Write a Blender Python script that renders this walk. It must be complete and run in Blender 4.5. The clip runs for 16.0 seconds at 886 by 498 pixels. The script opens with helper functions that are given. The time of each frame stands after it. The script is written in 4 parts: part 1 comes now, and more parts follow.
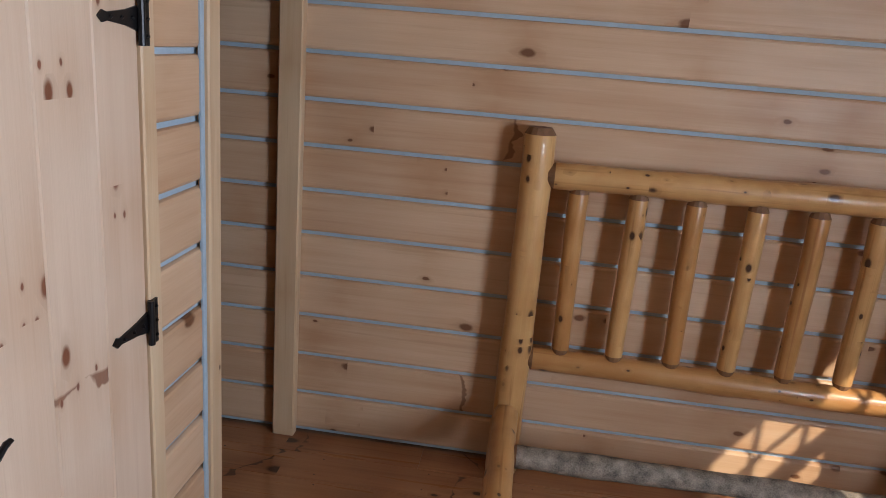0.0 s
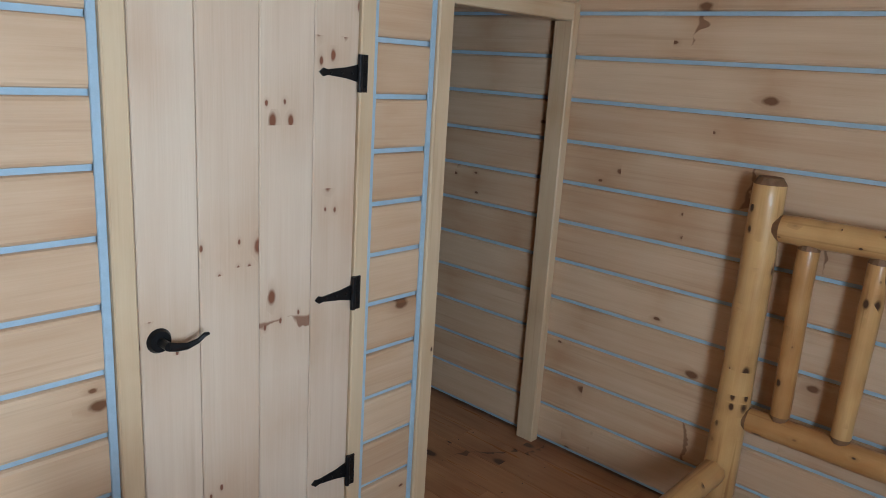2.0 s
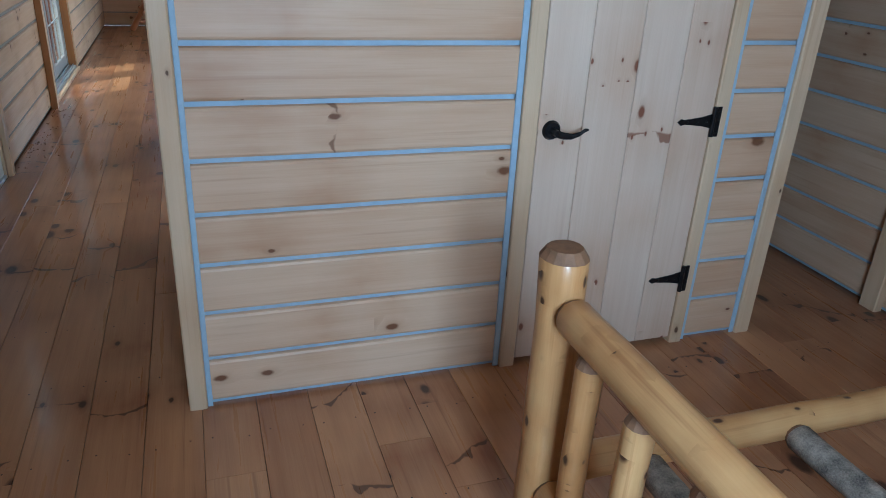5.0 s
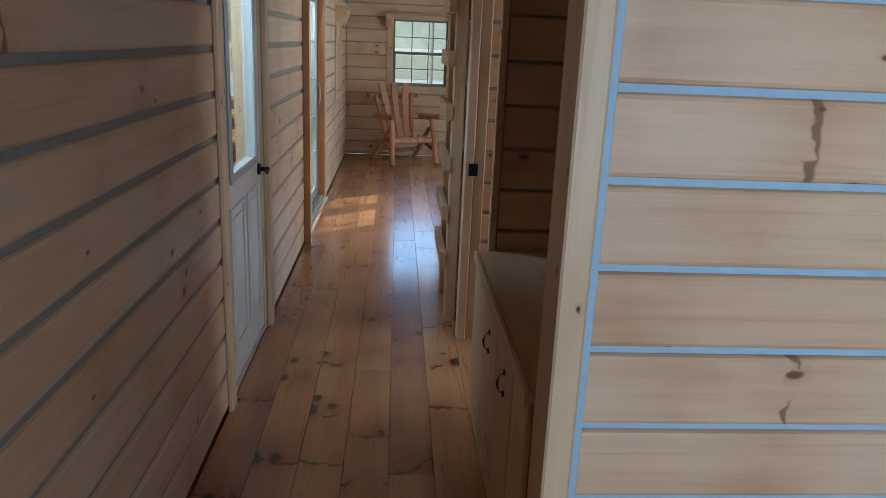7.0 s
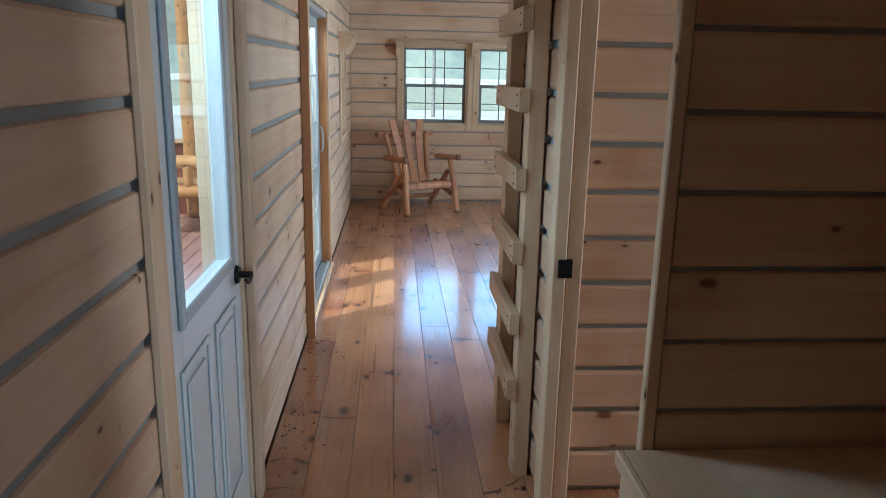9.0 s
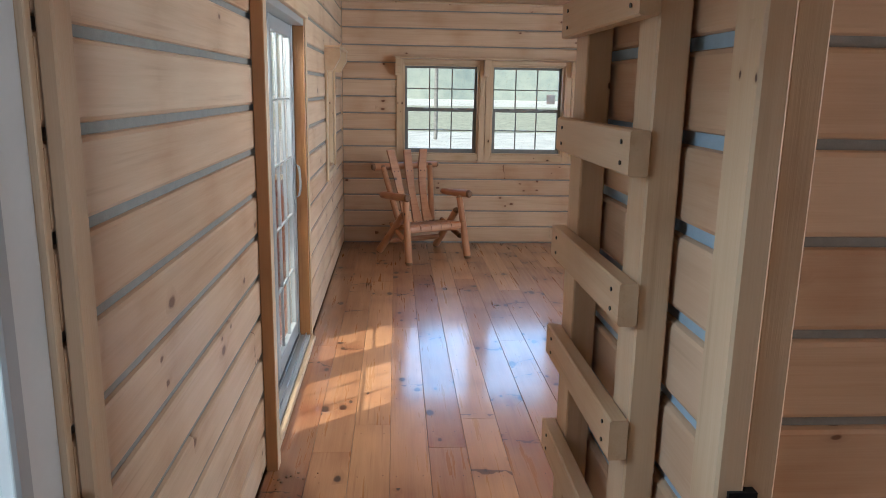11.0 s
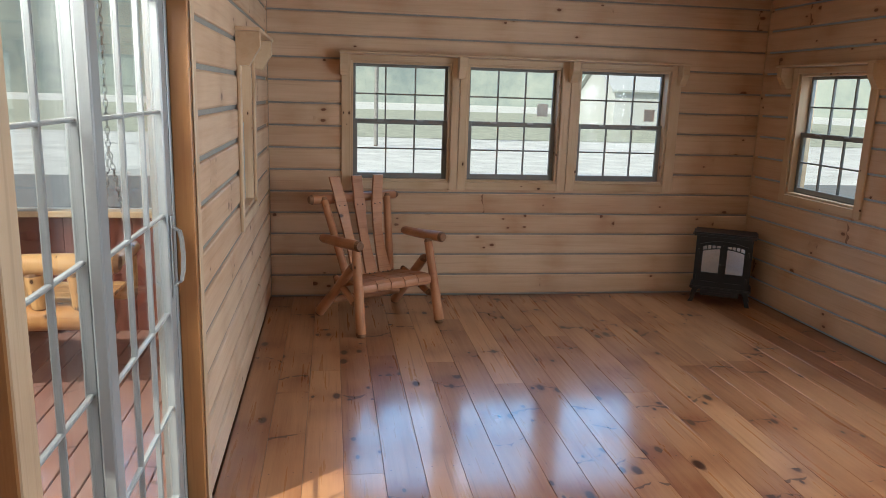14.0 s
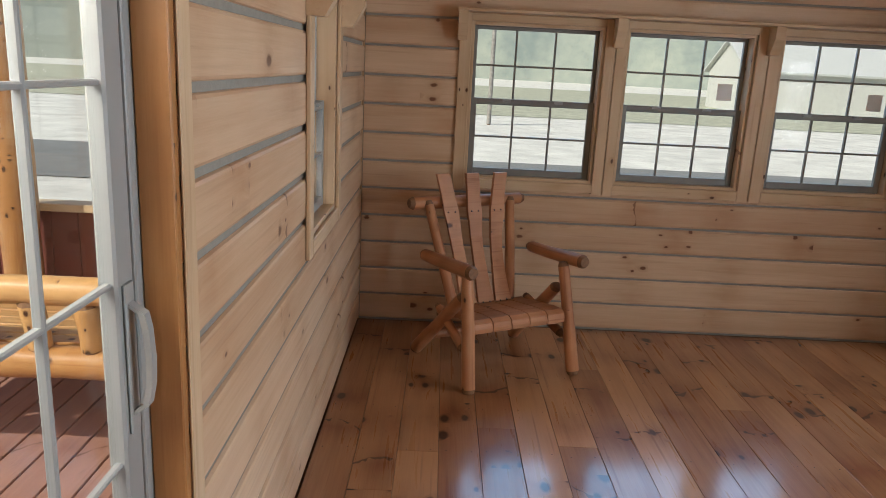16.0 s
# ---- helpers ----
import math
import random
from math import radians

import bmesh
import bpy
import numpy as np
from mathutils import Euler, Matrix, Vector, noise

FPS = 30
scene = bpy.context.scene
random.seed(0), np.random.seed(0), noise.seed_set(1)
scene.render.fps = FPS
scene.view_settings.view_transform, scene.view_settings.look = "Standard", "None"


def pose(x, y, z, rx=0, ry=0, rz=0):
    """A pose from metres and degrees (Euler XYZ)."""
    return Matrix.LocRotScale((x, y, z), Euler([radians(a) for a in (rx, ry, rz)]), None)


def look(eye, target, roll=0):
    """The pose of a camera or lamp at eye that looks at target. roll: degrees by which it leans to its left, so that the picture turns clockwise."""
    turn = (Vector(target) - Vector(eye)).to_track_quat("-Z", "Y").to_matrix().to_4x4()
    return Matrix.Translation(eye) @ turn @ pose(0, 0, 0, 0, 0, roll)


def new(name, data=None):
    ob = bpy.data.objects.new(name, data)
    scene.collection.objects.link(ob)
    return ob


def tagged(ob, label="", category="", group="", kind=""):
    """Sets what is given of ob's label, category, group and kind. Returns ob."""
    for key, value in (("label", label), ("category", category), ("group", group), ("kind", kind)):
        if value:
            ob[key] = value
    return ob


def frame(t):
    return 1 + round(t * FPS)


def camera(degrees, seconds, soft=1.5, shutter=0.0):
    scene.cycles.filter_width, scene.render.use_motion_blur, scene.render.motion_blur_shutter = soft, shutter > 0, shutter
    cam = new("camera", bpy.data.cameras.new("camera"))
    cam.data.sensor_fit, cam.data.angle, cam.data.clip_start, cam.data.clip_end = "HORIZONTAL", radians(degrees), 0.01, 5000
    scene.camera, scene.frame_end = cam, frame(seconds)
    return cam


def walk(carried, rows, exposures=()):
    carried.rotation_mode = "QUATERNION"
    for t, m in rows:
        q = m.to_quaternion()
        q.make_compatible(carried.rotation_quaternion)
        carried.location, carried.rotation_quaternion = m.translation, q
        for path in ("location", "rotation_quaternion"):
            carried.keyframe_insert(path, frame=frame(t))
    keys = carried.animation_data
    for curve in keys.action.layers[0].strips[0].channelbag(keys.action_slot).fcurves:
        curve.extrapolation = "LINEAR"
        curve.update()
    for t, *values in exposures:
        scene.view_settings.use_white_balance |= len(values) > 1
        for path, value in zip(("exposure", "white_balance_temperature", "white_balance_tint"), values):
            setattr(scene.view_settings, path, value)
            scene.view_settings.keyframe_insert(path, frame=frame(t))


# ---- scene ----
cam = camera(62.4, 16.0, soft=0.8)
PATH = [
    (0, (1.4, -1.065, 1.627), (3.312, -0.853, 1.079), 4.7),
    (0.5, (1.574, -1.282, 1.653), (3.388, -0.62, 1.131), 4.7),
    (1, (1.603, -1.488, 1.66), (3.285, -0.526, 1.165), 4.5),
    (1.5, (1.518, -1.709, 1.659), (3.055, -0.531, 1.158), 4.5),
    (2, (1.446, -1.931, 1.662), (2.88, -0.626, 1.173), 3.6),
    (2.5, (1.473, -2.143, 1.675), (2.802, -0.734, 1.177), 2.6),
    (3, (1.492, -2.303, 1.673), (2.765, -0.845, 1.171), 2.3),
    (3.5, (1.458, -2.382, 1.666), (2.724, -0.929, 1.131), 2.9),
    (4, (1.391, -2.409, 1.638), (2.583, -0.923, 1.027), 3.7),
    (4.5, (1.282, -2.415, 1.587), (2.251, -0.82, 0.867), 3.8),
    (5, (1.145, -2.391, 1.554), (1.745, -0.668, 0.735), 3.0),
    (5.2, (1.107, -2.379, 1.566), (1.546, -0.611, 0.741), 2.3),
    (7.3, (0.693, -1.276, 1.621), (0.794, 0.652, 1.099), 1.9),
    (7.5, (0.697, -1.111, 1.616), (0.773, 0.82, 1.102), 1.6),
    (8, (0.696, -0.81, 1.66), (0.766, 1.124, 1.153), 1.9),
    (8.5, (0.578, -0.422, 1.629), (0.725, 1.513, 1.145), 1.9),
    (9, (0.532, -0.105, 1.63), (0.666, 1.832, 1.151), 1.2),
    (11.5, (0.559, 1.574, 1.636), (0.688, 3.526, 1.22), 1.0),
    (12, (0.54, 1.884, 1.644), (0.697, 3.835, 1.232), 1.2),
    (12.5, (0.517, 2.223, 1.644), (0.662, 4.175, 1.23), 0.9),
    (13, (0.548, 2.546, 1.635), (0.672, 4.496, 1.209), 0.7),
    (13.5, (0.535, 2.853, 1.628), (0.737, 4.798, 1.207), 1.4),
    (14, (0.482, 3.18, 1.649), (0.783, 5.114, 1.235), 1.8),
    (14.5, (0.486, 3.523, 1.631), (0.832, 5.452, 1.229), 1.7),
    (15, (0.531, 3.867, 1.646), (0.867, 5.795, 1.23), 1.8),
    (15.5, (0.507, 4.211, 1.625), (0.749, 6.15, 1.196), 2.4),
    (16, (0.485, 4.532, 1.616), (0.502, 6.48, 1.13), 2.9),
]
walk(cam, [(t, look(eye, target, roll)) for t, eye, target, roll in PATH], exposures=[(0, 0.12, 6800, 14), (1.5, 0.12, 6300, 3), (3, 0.12, 5900, 0), (4.5, -0.1, 5150, -1), (7.5, -0.22, 5600, 0), (8, 0.05, 4900, -4), (9, 0.32, 5050, -3), (12, 0.05, 5900, 8), (13.5, 0.0, 5900, 6), (16, -0.15, 6400, 10)])

# ---- light ----
SUN_DIR = Vector((0.44, 0.33, -0.45)).normalized()      # the way the sunlight travels
world = bpy.data.worlds.new("sky")
scene.world = world
world.use_nodes = True
wn = world.node_tree.nodes
sky = wn.new("ShaderNodeTexSky")
sky.sky_type, sky.sun_disc = "NISHITA", False
sky.sun_elevation = math.asin(-SUN_DIR.z)
sky.sun_rotation = math.atan2(-SUN_DIR.x, -SUN_DIR.y)
wn["Background"].inputs["Strength"].default_value = 0.11
world.node_tree.links.new(sky.outputs["Color"], wn["Background"].inputs["Color"])

sun = new("sun", bpy.data.lights.new("sun", "SUN"))
sun.data.energy, sun.data.angle, sun.data.color = 5.0, radians(0.6), (1.0, 0.92, 0.76)
sun.rotation_mode = "QUATERNION"
sun.rotation_quaternion = SUN_DIR.to_track_quat("-Z", "Y")


def sky_lamp(eye, target, w, h, watts, colour=(0.80, 0.90, 1.0)):
    """Skylight that enters an opening."""
    ob = new("sky_lamp", bpy.data.lights.new("sky_lamp", "AREA"))
    ob.data.shape, ob.data.size, ob.data.size_y, ob.data.energy, ob.data.color = "RECTANGLE", w, h, watts, colour
    ob.matrix_world = look(eye, target)
    return ob


# ---- plan, in metres ----
W, FAR, NEAR = 4.07, 9.03, -3.05          # inner width; far wall; bedroom end wall
PITCH, BASE = 0.1715, 0.008               # log courses
CEIL, CEIL2 = 2.24, 2.50                  # under the loft; living room
PY = -0.20                                # bedroom partition
TH = 0.14                                 # outer walls

SLIDER = (4.265, 5.885, 0.02, 2.03)
EXDOOR = (1.54, 2.45, 0.0, 2.06)
WIN_L = (7.22, 7.88, 0.955, 1.885)
FAR_WINS = [(0.63, 1.42), (1.55, 2.32), (2.47, 3.25)]
WIN_Z = (0.955, 1.885)
WIN_R = (7.72, 8.52)
# assumed windows out of view, added to bring light from the right
WIN_SIDE = [(4.55, 5.38), (5.52, 6.35)]
WIN_WASH = (1.50, 2.20)
WIN_BED = [(1.10, 1.86), (2.33, 3.09)]

sky_lamp((-0.55, 5.08, 2.18), (3.4, 7.2, 0.4), 1.5, 0.6, 62, (1.0, 0.94, 0.86))
sky_lamp((1.95, FAR + 3.5, 3.12), (1.95, FAR - 1.5, 0.0), 5.6, 2.3, 250, (0.36, 0.62, 1.0))
sky_lamp((W + 0.62, 8.12, 2.62), (W - 1.2, 8.0, 0.7), 0.9, 1.1, 75, (0.66, 0.82, 1.0))
sky_lamp((1.48, NEAR - 0.25, 1.45), (3.7, NEAR + 2.1, 0.9), 0.76, 0.95, 130, (0.66, 0.80, 1.0))
sky_lamp((-0.75, 1.99, 2.1), (0.9, 1.99, 0.9), 0.7, 0.5, 30, (0.70, 0.86, 1.0))
# lamps behind the assumed washroom and side windows
sky_lamp((W + 0.2, 1.85, 1.42), (1.1, 2.0, 0.8), 0.65, 0.9, 46, (0.98, 0.97, 1.0))
sky_lamp((W + 0.2, 5.45, 1.42), (0.3, 6.0, 1.1), 1.7, 0.95, 175, (0.80, 0.91, 1.0))


# ---- materials ----
def node_mat(name):
    m = bpy.data.materials.new(name)
    m.use_nodes = True
    return m, m.node_tree.nodes, m.node_tree.links, m.node_tree.nodes["Principled BSDF"]


def math_node(nt, links, op, a, b=None, c=None, clamp=False):
    n = nt.new("ShaderNodeMath")
    n.operation, n.use_clamp = op, clamp
    for i, v in enumerate((a, b, c)):
        if v is None:
            continue
        if isinstance(v, (int, float)):
            n.inputs[i].default_value = v
        else:
            links.new(v, n.inputs[i])
    return n.outputs[0]


def wood(name, light, dark, knot=(0.10, 0.045, 0.02), rough=0.5, knots=0.5, grain=1.0, spread=0.25, coat=0.0, knot_size=0.03, cell=0.26, flat=0.12, bump=0.12, streak=0.5, gap=0.6, spikes=0.25):
    """Pine along the local x axis: long grain, growth bands, knots with a halo, a tone of its own for each piece."""
    m, nt, links, bsdf = node_mat(name)
    co = nt.new("ShaderNodeTexCoord")
    info = nt.new("ShaderNodeObjectInfo")
    off = nt.new("ShaderNodeVectorMath")
    off.operation = "MULTIPLY_ADD"
    comb = nt.new("ShaderNodeCombineXYZ")
    for i, k in enumerate((37.0, 23.0, 11.0)):
        links.new(math_node(nt, links, "MULTIPLY", info.outputs["Random"], k), comb.inputs[i])
    off.inputs[1].default_value = (1, 1, 1)
    links.new(co.outputs["Object"], off.inputs[0])
    links.new(comb.outputs[0], off.inputs[2])
    p = off.outputs[0]

    def scaled(v):
        n = nt.new("ShaderNodeVectorMath")
        n.operation = "MULTIPLY"
        n.inputs[1].default_value = v
        links.new(p, n.inputs[0])
        return n.outputs[0]

    # knots: sparse round spots, drawn out a little along the board
    vor = nt.new("ShaderNodeTexVoronoi")
    vor.inputs["Scale"].default_value = 1.0
    vor.voronoi_dimensions = "3D" if flat > 0.5 else "2D"
    vor.inputs["Randomness"].default_value = 1.0
    warp = nt.new("ShaderNodeTexNoise")
    warp.inputs["Scale"].default_value = 42.0
    links.new(p, warp.inputs["Vector"])
    addw = nt.new("ShaderNodeVectorMath")
    addw.operation = "MULTIPLY_ADD"
    addw.inputs[1].default_value = (0.09, 0.08, 0.02)
    links.new(warp.outputs["Color"], addw.inputs[0])
    if flat > 0.5:
        links.new(scaled((0.62 / cell, 1 / cell, flat / cell)), addw.inputs[2])
    else:
        sx = nt.new("ShaderNodeSeparateXYZ")
        links.new(p, sx.inputs[0])
        face = nt.new("ShaderNodeCombineXYZ")
        links.new(math_node(nt, links, "MULTIPLY", sx.outputs[0], 0.55 / cell), face.inputs[0])
        links.new(math_node(nt, links, "MULTIPLY", math_node(nt, links, "ADD", sx.outputs[1], sx.outputs[2]), 1 / cell), face.inputs[1])
        links.new(face.outputs[0], addw.inputs[2])
    links.new(addw.outputs[0], vor.inputs["Vector"])
    sep = nt.new("ShaderNodeSeparateColor")
    links.new(vor.outputs["Color"], sep.inputs[0])
    # knots come in whorls along the board, some of them cut lengthwise into thin spikes across it
    pos = nt.new("ShaderNodeSeparateXYZ")
    links.new(p, pos.inputs[0])
    across = math_node(nt, links, "ADD", pos.outputs[1], pos.outputs[2])
    whorl = nt.new("ShaderNodeTexVoronoi")
    whorl.voronoi_dimensions = "1D"
    whorl.inputs["Scale"].default_value, whorl.inputs["Randomness"].default_value = 1.0, 0.9
    run_x = math_node(nt, links, "DIVIDE", pos.outputs[0], gap)
    links.new(run_x, whorl.inputs["W"])
    wsep = nt.new("ShaderNodeSeparateColor")
    links.new(whorl.outputs["Color"], wsep.inputs[0])
    off_x = math_node(nt, links, "MULTIPLY", math_node(nt, links, "SUBTRACT", run_x, whorl.outputs["W"]), gap)
    full = math_node(nt, links, "LESS_THAN", wsep.outputs[0], knots)
    near = math_node(nt, links, "MULTIPLY", math_node(nt, links, "MULTIPLY_ADD", math_node(nt, links, "ABSOLUTE", off_x), -1.0 / (1.1 * cell), 1.35, clamp=True), full)
    keep = math_node(nt, links, "LESS_THAN", sep.outputs[0], math_node(nt, links, "MULTIPLY_ADD", near, 0.62, 0.012))
    wave = nt.new("ShaderNodeTexNoise")
    wave.inputs["Scale"].default_value, wave.inputs["Detail"].default_value = 1.0, 2.0
    links.new(scaled((7, 15, 15)), wave.inputs["Vector"])
    lean = math_node(nt, links, "MULTIPLY", math_node(nt, links, "MULTIPLY_ADD", wsep.outputs[2], 2.2, -1.1), math_node(nt, links, "SINE", math_node(nt, links, "MULTIPLY", across, 14.0)))
    line = math_node(nt, links, "ADD", math_node(nt, links, "MULTIPLY_ADD", lean, 0.07, off_x), math_node(nt, links, "MULTIPLY_ADD", wave.outputs[0], 0.10, -0.05))
    thick = math_node(nt, links, "MULTIPLY_ADD", wave.outputs[0], 0.060, -0.022)
    spike = math_node(nt, links, "DIVIDE", math_node(nt, links, "SUBTRACT", thick, math_node(nt, links, "ABSOLUTE", line)), 0.006, clamp=True)
    spike = math_node(nt, links, "MULTIPLY", spike, math_node(nt, links, "LESS_THAN", wsep.outputs[1], spikes))
    flush = math_node(nt, links, "MULTIPLY", math_node(nt, links, "MULTIPLY_ADD", math_node(nt, links, "ABSOLUTE", off_x), -6.0, 1.0, clamp=True), math_node(nt, links, "MULTIPLY", wave.outputs[0], 0.5))
    size = math_node(nt, links, "MULTIPLY_ADD", math_node(nt, links, "POWER", sep.outputs[1], 2.2), 0.62 * knot_size / cell, 0.26 * knot_size / cell)
    rel = math_node(nt, links, "DIVIDE", vor.outputs["Distance"], size)
    core = math_node(nt, links, "MULTIPLY", math_node(nt, links, "MULTIPLY_ADD", rel, -1.9, 2.3, clamp=True), keep)
    core = math_node(nt, links, "MAXIMUM", core, math_node(nt, links, "MULTIPLY", spike, 0.8))
    halo = math_node(nt, links, "MULTIPLY", math_node(nt, links, "MULTIPLY_ADD", rel, -0.30, 1.0, clamp=True), keep)

    # grain swirls round the knots
    g = nt.new("ShaderNodeTexNoise")
    g.inputs["Scale"].default_value = 1.0
    g.inputs["Detail"].default_value = 5.0
    g.inputs["Roughness"].default_value = 0.62
    swirl = nt.new("ShaderNodeVectorMath")
    swirl.operation = "MULTIPLY_ADD"
    cmb = nt.new("ShaderNodeCombineXYZ")
    links.new(math_node(nt, links, "MULTIPLY", halo, 1.6), cmb.inputs[1])
    swirl.inputs[1].default_value = (1, 1, 1)
    links.new(scaled((1.6 * grain, 34 * grain, 34 * grain)), swirl.inputs[0])
    links.new(cmb.outputs[0], swirl.inputs[2])
    links.new(swirl.outputs[0], g.inputs["Vector"])
    fine = nt.new("ShaderNodeTexNoise")
    fine.inputs["Detail"].default_value = 3.0
    fine.inputs["Scale"].default_value = 1.0
    links.new(scaled((6, 260, 260)), fine.inputs["Vector"])
    blotch = nt.new("ShaderNodeTexNoise")
    blotch.inputs["Scale"].default_value = 1.0
    blotch.inputs["Detail"].default_value = 2.0
    links.new(scaled((1.6, 7, 7)), blotch.inputs["Vector"])
    tone = math_node(nt, links, "MULTIPLY_ADD", g.outputs[0], 0.50, -0.13)
    tone = math_node(nt, links, "ADD", tone, flush)
    tone = math_node(nt, links, "MULTIPLY_ADD", fine.outputs[0], 0.20, tone)
    tone = math_node(nt, links, "MULTIPLY_ADD", blotch.outputs[0], 0.75, tone)
    tone = math_node(nt, links, "MULTIPLY_ADD", info.outputs["Random"], spread * 2, tone)
    tone = math_node(nt, links, "SUBTRACT", tone, spread + 0.12, clamp=True)
    ramp = nt.new("ShaderNodeValToRGB")
    ramp.color_ramp.elements[0].color, ramp.color_ramp.elements[1].color = (*light, 1), (*dark, 1)
    ramp.color_ramp.elements[0].position, ramp.color_ramp.elements[1].position = 0.15, 0.95
    links.new(tone, ramp.inputs[0])
    mix1 = nt.new("ShaderNodeMix")
    mix1.data_type = "RGBA"
    mix1.inputs[7].default_value = (*[0.55 * d + 0.35 * k for d, k in zip(dark, knot)], 1)
    links.new(math_node(nt, links, "MULTIPLY", math_node(nt, links, "POWER", halo, 2.0), 0.75), mix1.inputs[0])
    # thin dark resin streaks, drawn out along the grain
    run = nt.new("ShaderNodeTexNoise")
    run.inputs["Scale"].default_value, run.inputs["Detail"].default_value = 1.0, 3.0
    links.new(scaled((1.5, 48, 48)), run.inputs["Vector"])
    mix0 = nt.new("ShaderNodeMix")
    mix0.data_type = "RGBA"
    mix0.inputs[7].default_value = (dark[0] * 0.62, dark[1] * 0.50, dark[2] * 0.45, 1)
    thin = math_node(nt, links, "MULTIPLY_ADD", run.outputs[0], 8.0, -4.85, clamp=True)
    links.new(math_node(nt, links, "MULTIPLY", thin, streak), mix0.inputs[0])
    links.new(ramp.outputs[0], mix0.inputs[6])
    links.new(mix0.outputs[2], mix1.inputs[6])
    mix2 = nt.new("ShaderNodeMix")
    mix2.data_type = "RGBA"
    mix2.inputs[7].default_value = (*knot, 1)
    links.new(math_node(nt, links, "MULTIPLY", core, 1.0), mix2.inputs[0])
    links.new(mix1.outputs[2], mix2.inputs[6])
    links.new(mix2.outputs[2], bsdf.inputs["Base Color"])
    links.new(math_node(nt, links, "MULTIPLY_ADD", g.outputs[0], 0.25, rough - 0.12, clamp=True), bsdf.inputs["Roughness"])
    bsdf.inputs["Specular IOR Level"].default_value = 0.28
    bsdf.inputs["Coat Weight"].default_value = coat
    bsdf.inputs["Coat Roughness"].default_value = 0.13
    bsdf.inputs["Coat IOR"].default_value = 1.7
    bp = nt.new("ShaderNodeBump")
    bp.inputs["Strength"].default_value = bump
    bp.inputs["Distance"].default_value = 0.004
    links.new(math_node(nt, links, "MULTIPLY_ADD", core, -0.6, math_node(nt, links, "ADD", fine.outputs[0], g.outputs[0])), bp.inputs["Height"])
    links.new(bp.outputs[0], bsdf.inputs["Normal"])
    return m


def plain(name, colour, rough=0.5, metal=0.0, vary=0.12, scale=14.0, bump=0.05, coat=0.0):
    m, nt, links, bsdf = node_mat(name)
    co = nt.new("ShaderNodeTexCoord")
    n = nt.new("ShaderNodeTexNoise")
    n.inputs["Scale"].default_value, n.inputs["Detail"].default_value = scale, 5.0
    links.new(co.outputs["Object"], n.inputs["Vector"])
    n2 = nt.new("ShaderNodeTexNoise")
    n2.inputs["Scale"].default_value = scale * 9
    links.new(co.outputs["Object"], n2.inputs["Vector"])
    v = math_node(nt, links, "MULTIPLY_ADD", n.outputs[0], 0.7, math_node(nt, links, "MULTIPLY", n2.outputs[0], 0.3))
    ramp = nt.new("ShaderNodeValToRGB")
    ramp.color_ramp.elements[0].color = (*[c * (1 - vary) for c in colour], 1)
    ramp.color_ramp.elements[1].color = (*[min(1, c * (1 + vary)) for c in colour], 1)
    ramp.color_ramp.elements[0].position, ramp.color_ramp.elements[1].position = 0.3, 0.7
    links.new(v, ramp.inputs[0])
    links.new(ramp.outputs[0], bsdf.inputs["Base Color"])
    links.new(math_node(nt, links, "MULTIPLY_ADD", n.outputs[0], 0.15, rough - 0.07, clamp=True), bsdf.inputs["Roughness"])
    bsdf.inputs["Metallic"].default_value = metal
    bsdf.inputs["Coat Weight"].default_value = coat
    if bump:
        bp = nt.new("ShaderNodeBump")
        bp.inputs["Strength"].default_value, bp.inputs["Distance"].default_value = bump, 0.003
        links.new(n2.outputs[0], bp.inputs["Height"])
        links.new(bp.outputs[0], bsdf.inputs["Normal"])
    return m


def clear_glass(name, tint=(0.97, 0.99, 0.98)):
    m, nt, links, bsdf = node_mat(name)
    out = nt["Material Output"]
    tr = nt.new("ShaderNodeBsdfTransparent")
    tr.inputs[0].default_value = (*tint, 1)
    gl = nt.new("ShaderNodeBsdfGlossy")
    gl.inputs["Roughness"].default_value = 0.02
    lw = nt.new("ShaderNodeLayerWeight")
    lw.inputs[0].default_value = 0.5
    gloss = math_node(nt, links, "MULTIPLY_ADD", math_node(nt, links, "POWER", lw.outputs["Facing"], 3.5), 0.55, 0.006)
    mx = nt.new("ShaderNodeMixShader")
    links.new(gloss, mx.inputs[0])
    links.new(tr.outputs[0], mx.inputs[1])
    links.new(gl.outputs[0], mx.inputs[2])
    links.new(mx.outputs[0], out.inputs["Surface"])
    nt.remove(bsdf)
    return m


PINE = wood("log_pine", (0.68, 0.49, 0.33), (0.47, 0.275, 0.155), knot=(0.17, 0.075, 0.036), rough=0.42, knots=0.50, spread=0.16, knot_size=0.020, cell=0.085, streak=0.2, gap=0.85, spikes=0.12)
DOORPINE = wood("door_pine", (0.71, 0.57, 0.44), (0.56, 0.39, 0.27), rough=0.45, knots=0.62, spread=0.10, knot_size=0.016, cell=0.050, knot=(0.20, 0.075, 0.04), streak=0.15, gap=0.62, spikes=0.05)
TRIM = wood("trim_pine", (0.66, 0.50, 0.33), (0.50, 0.32, 0.18), rough=0.45, knots=0.4, spread=0.12, knot_size=0.012, cell=0.06, streak=0.25, gap=0.8, spikes=0.03)
AMBER = wood("oiled_amber_pine", (0.46, 0.225, 0.08), (0.33, 0.145, 0.05), rough=0.38, knots=0.3, spread=0.08, knot_size=0.012, cell=0.06, streak=0.3, gap=0.9, spikes=0.0)
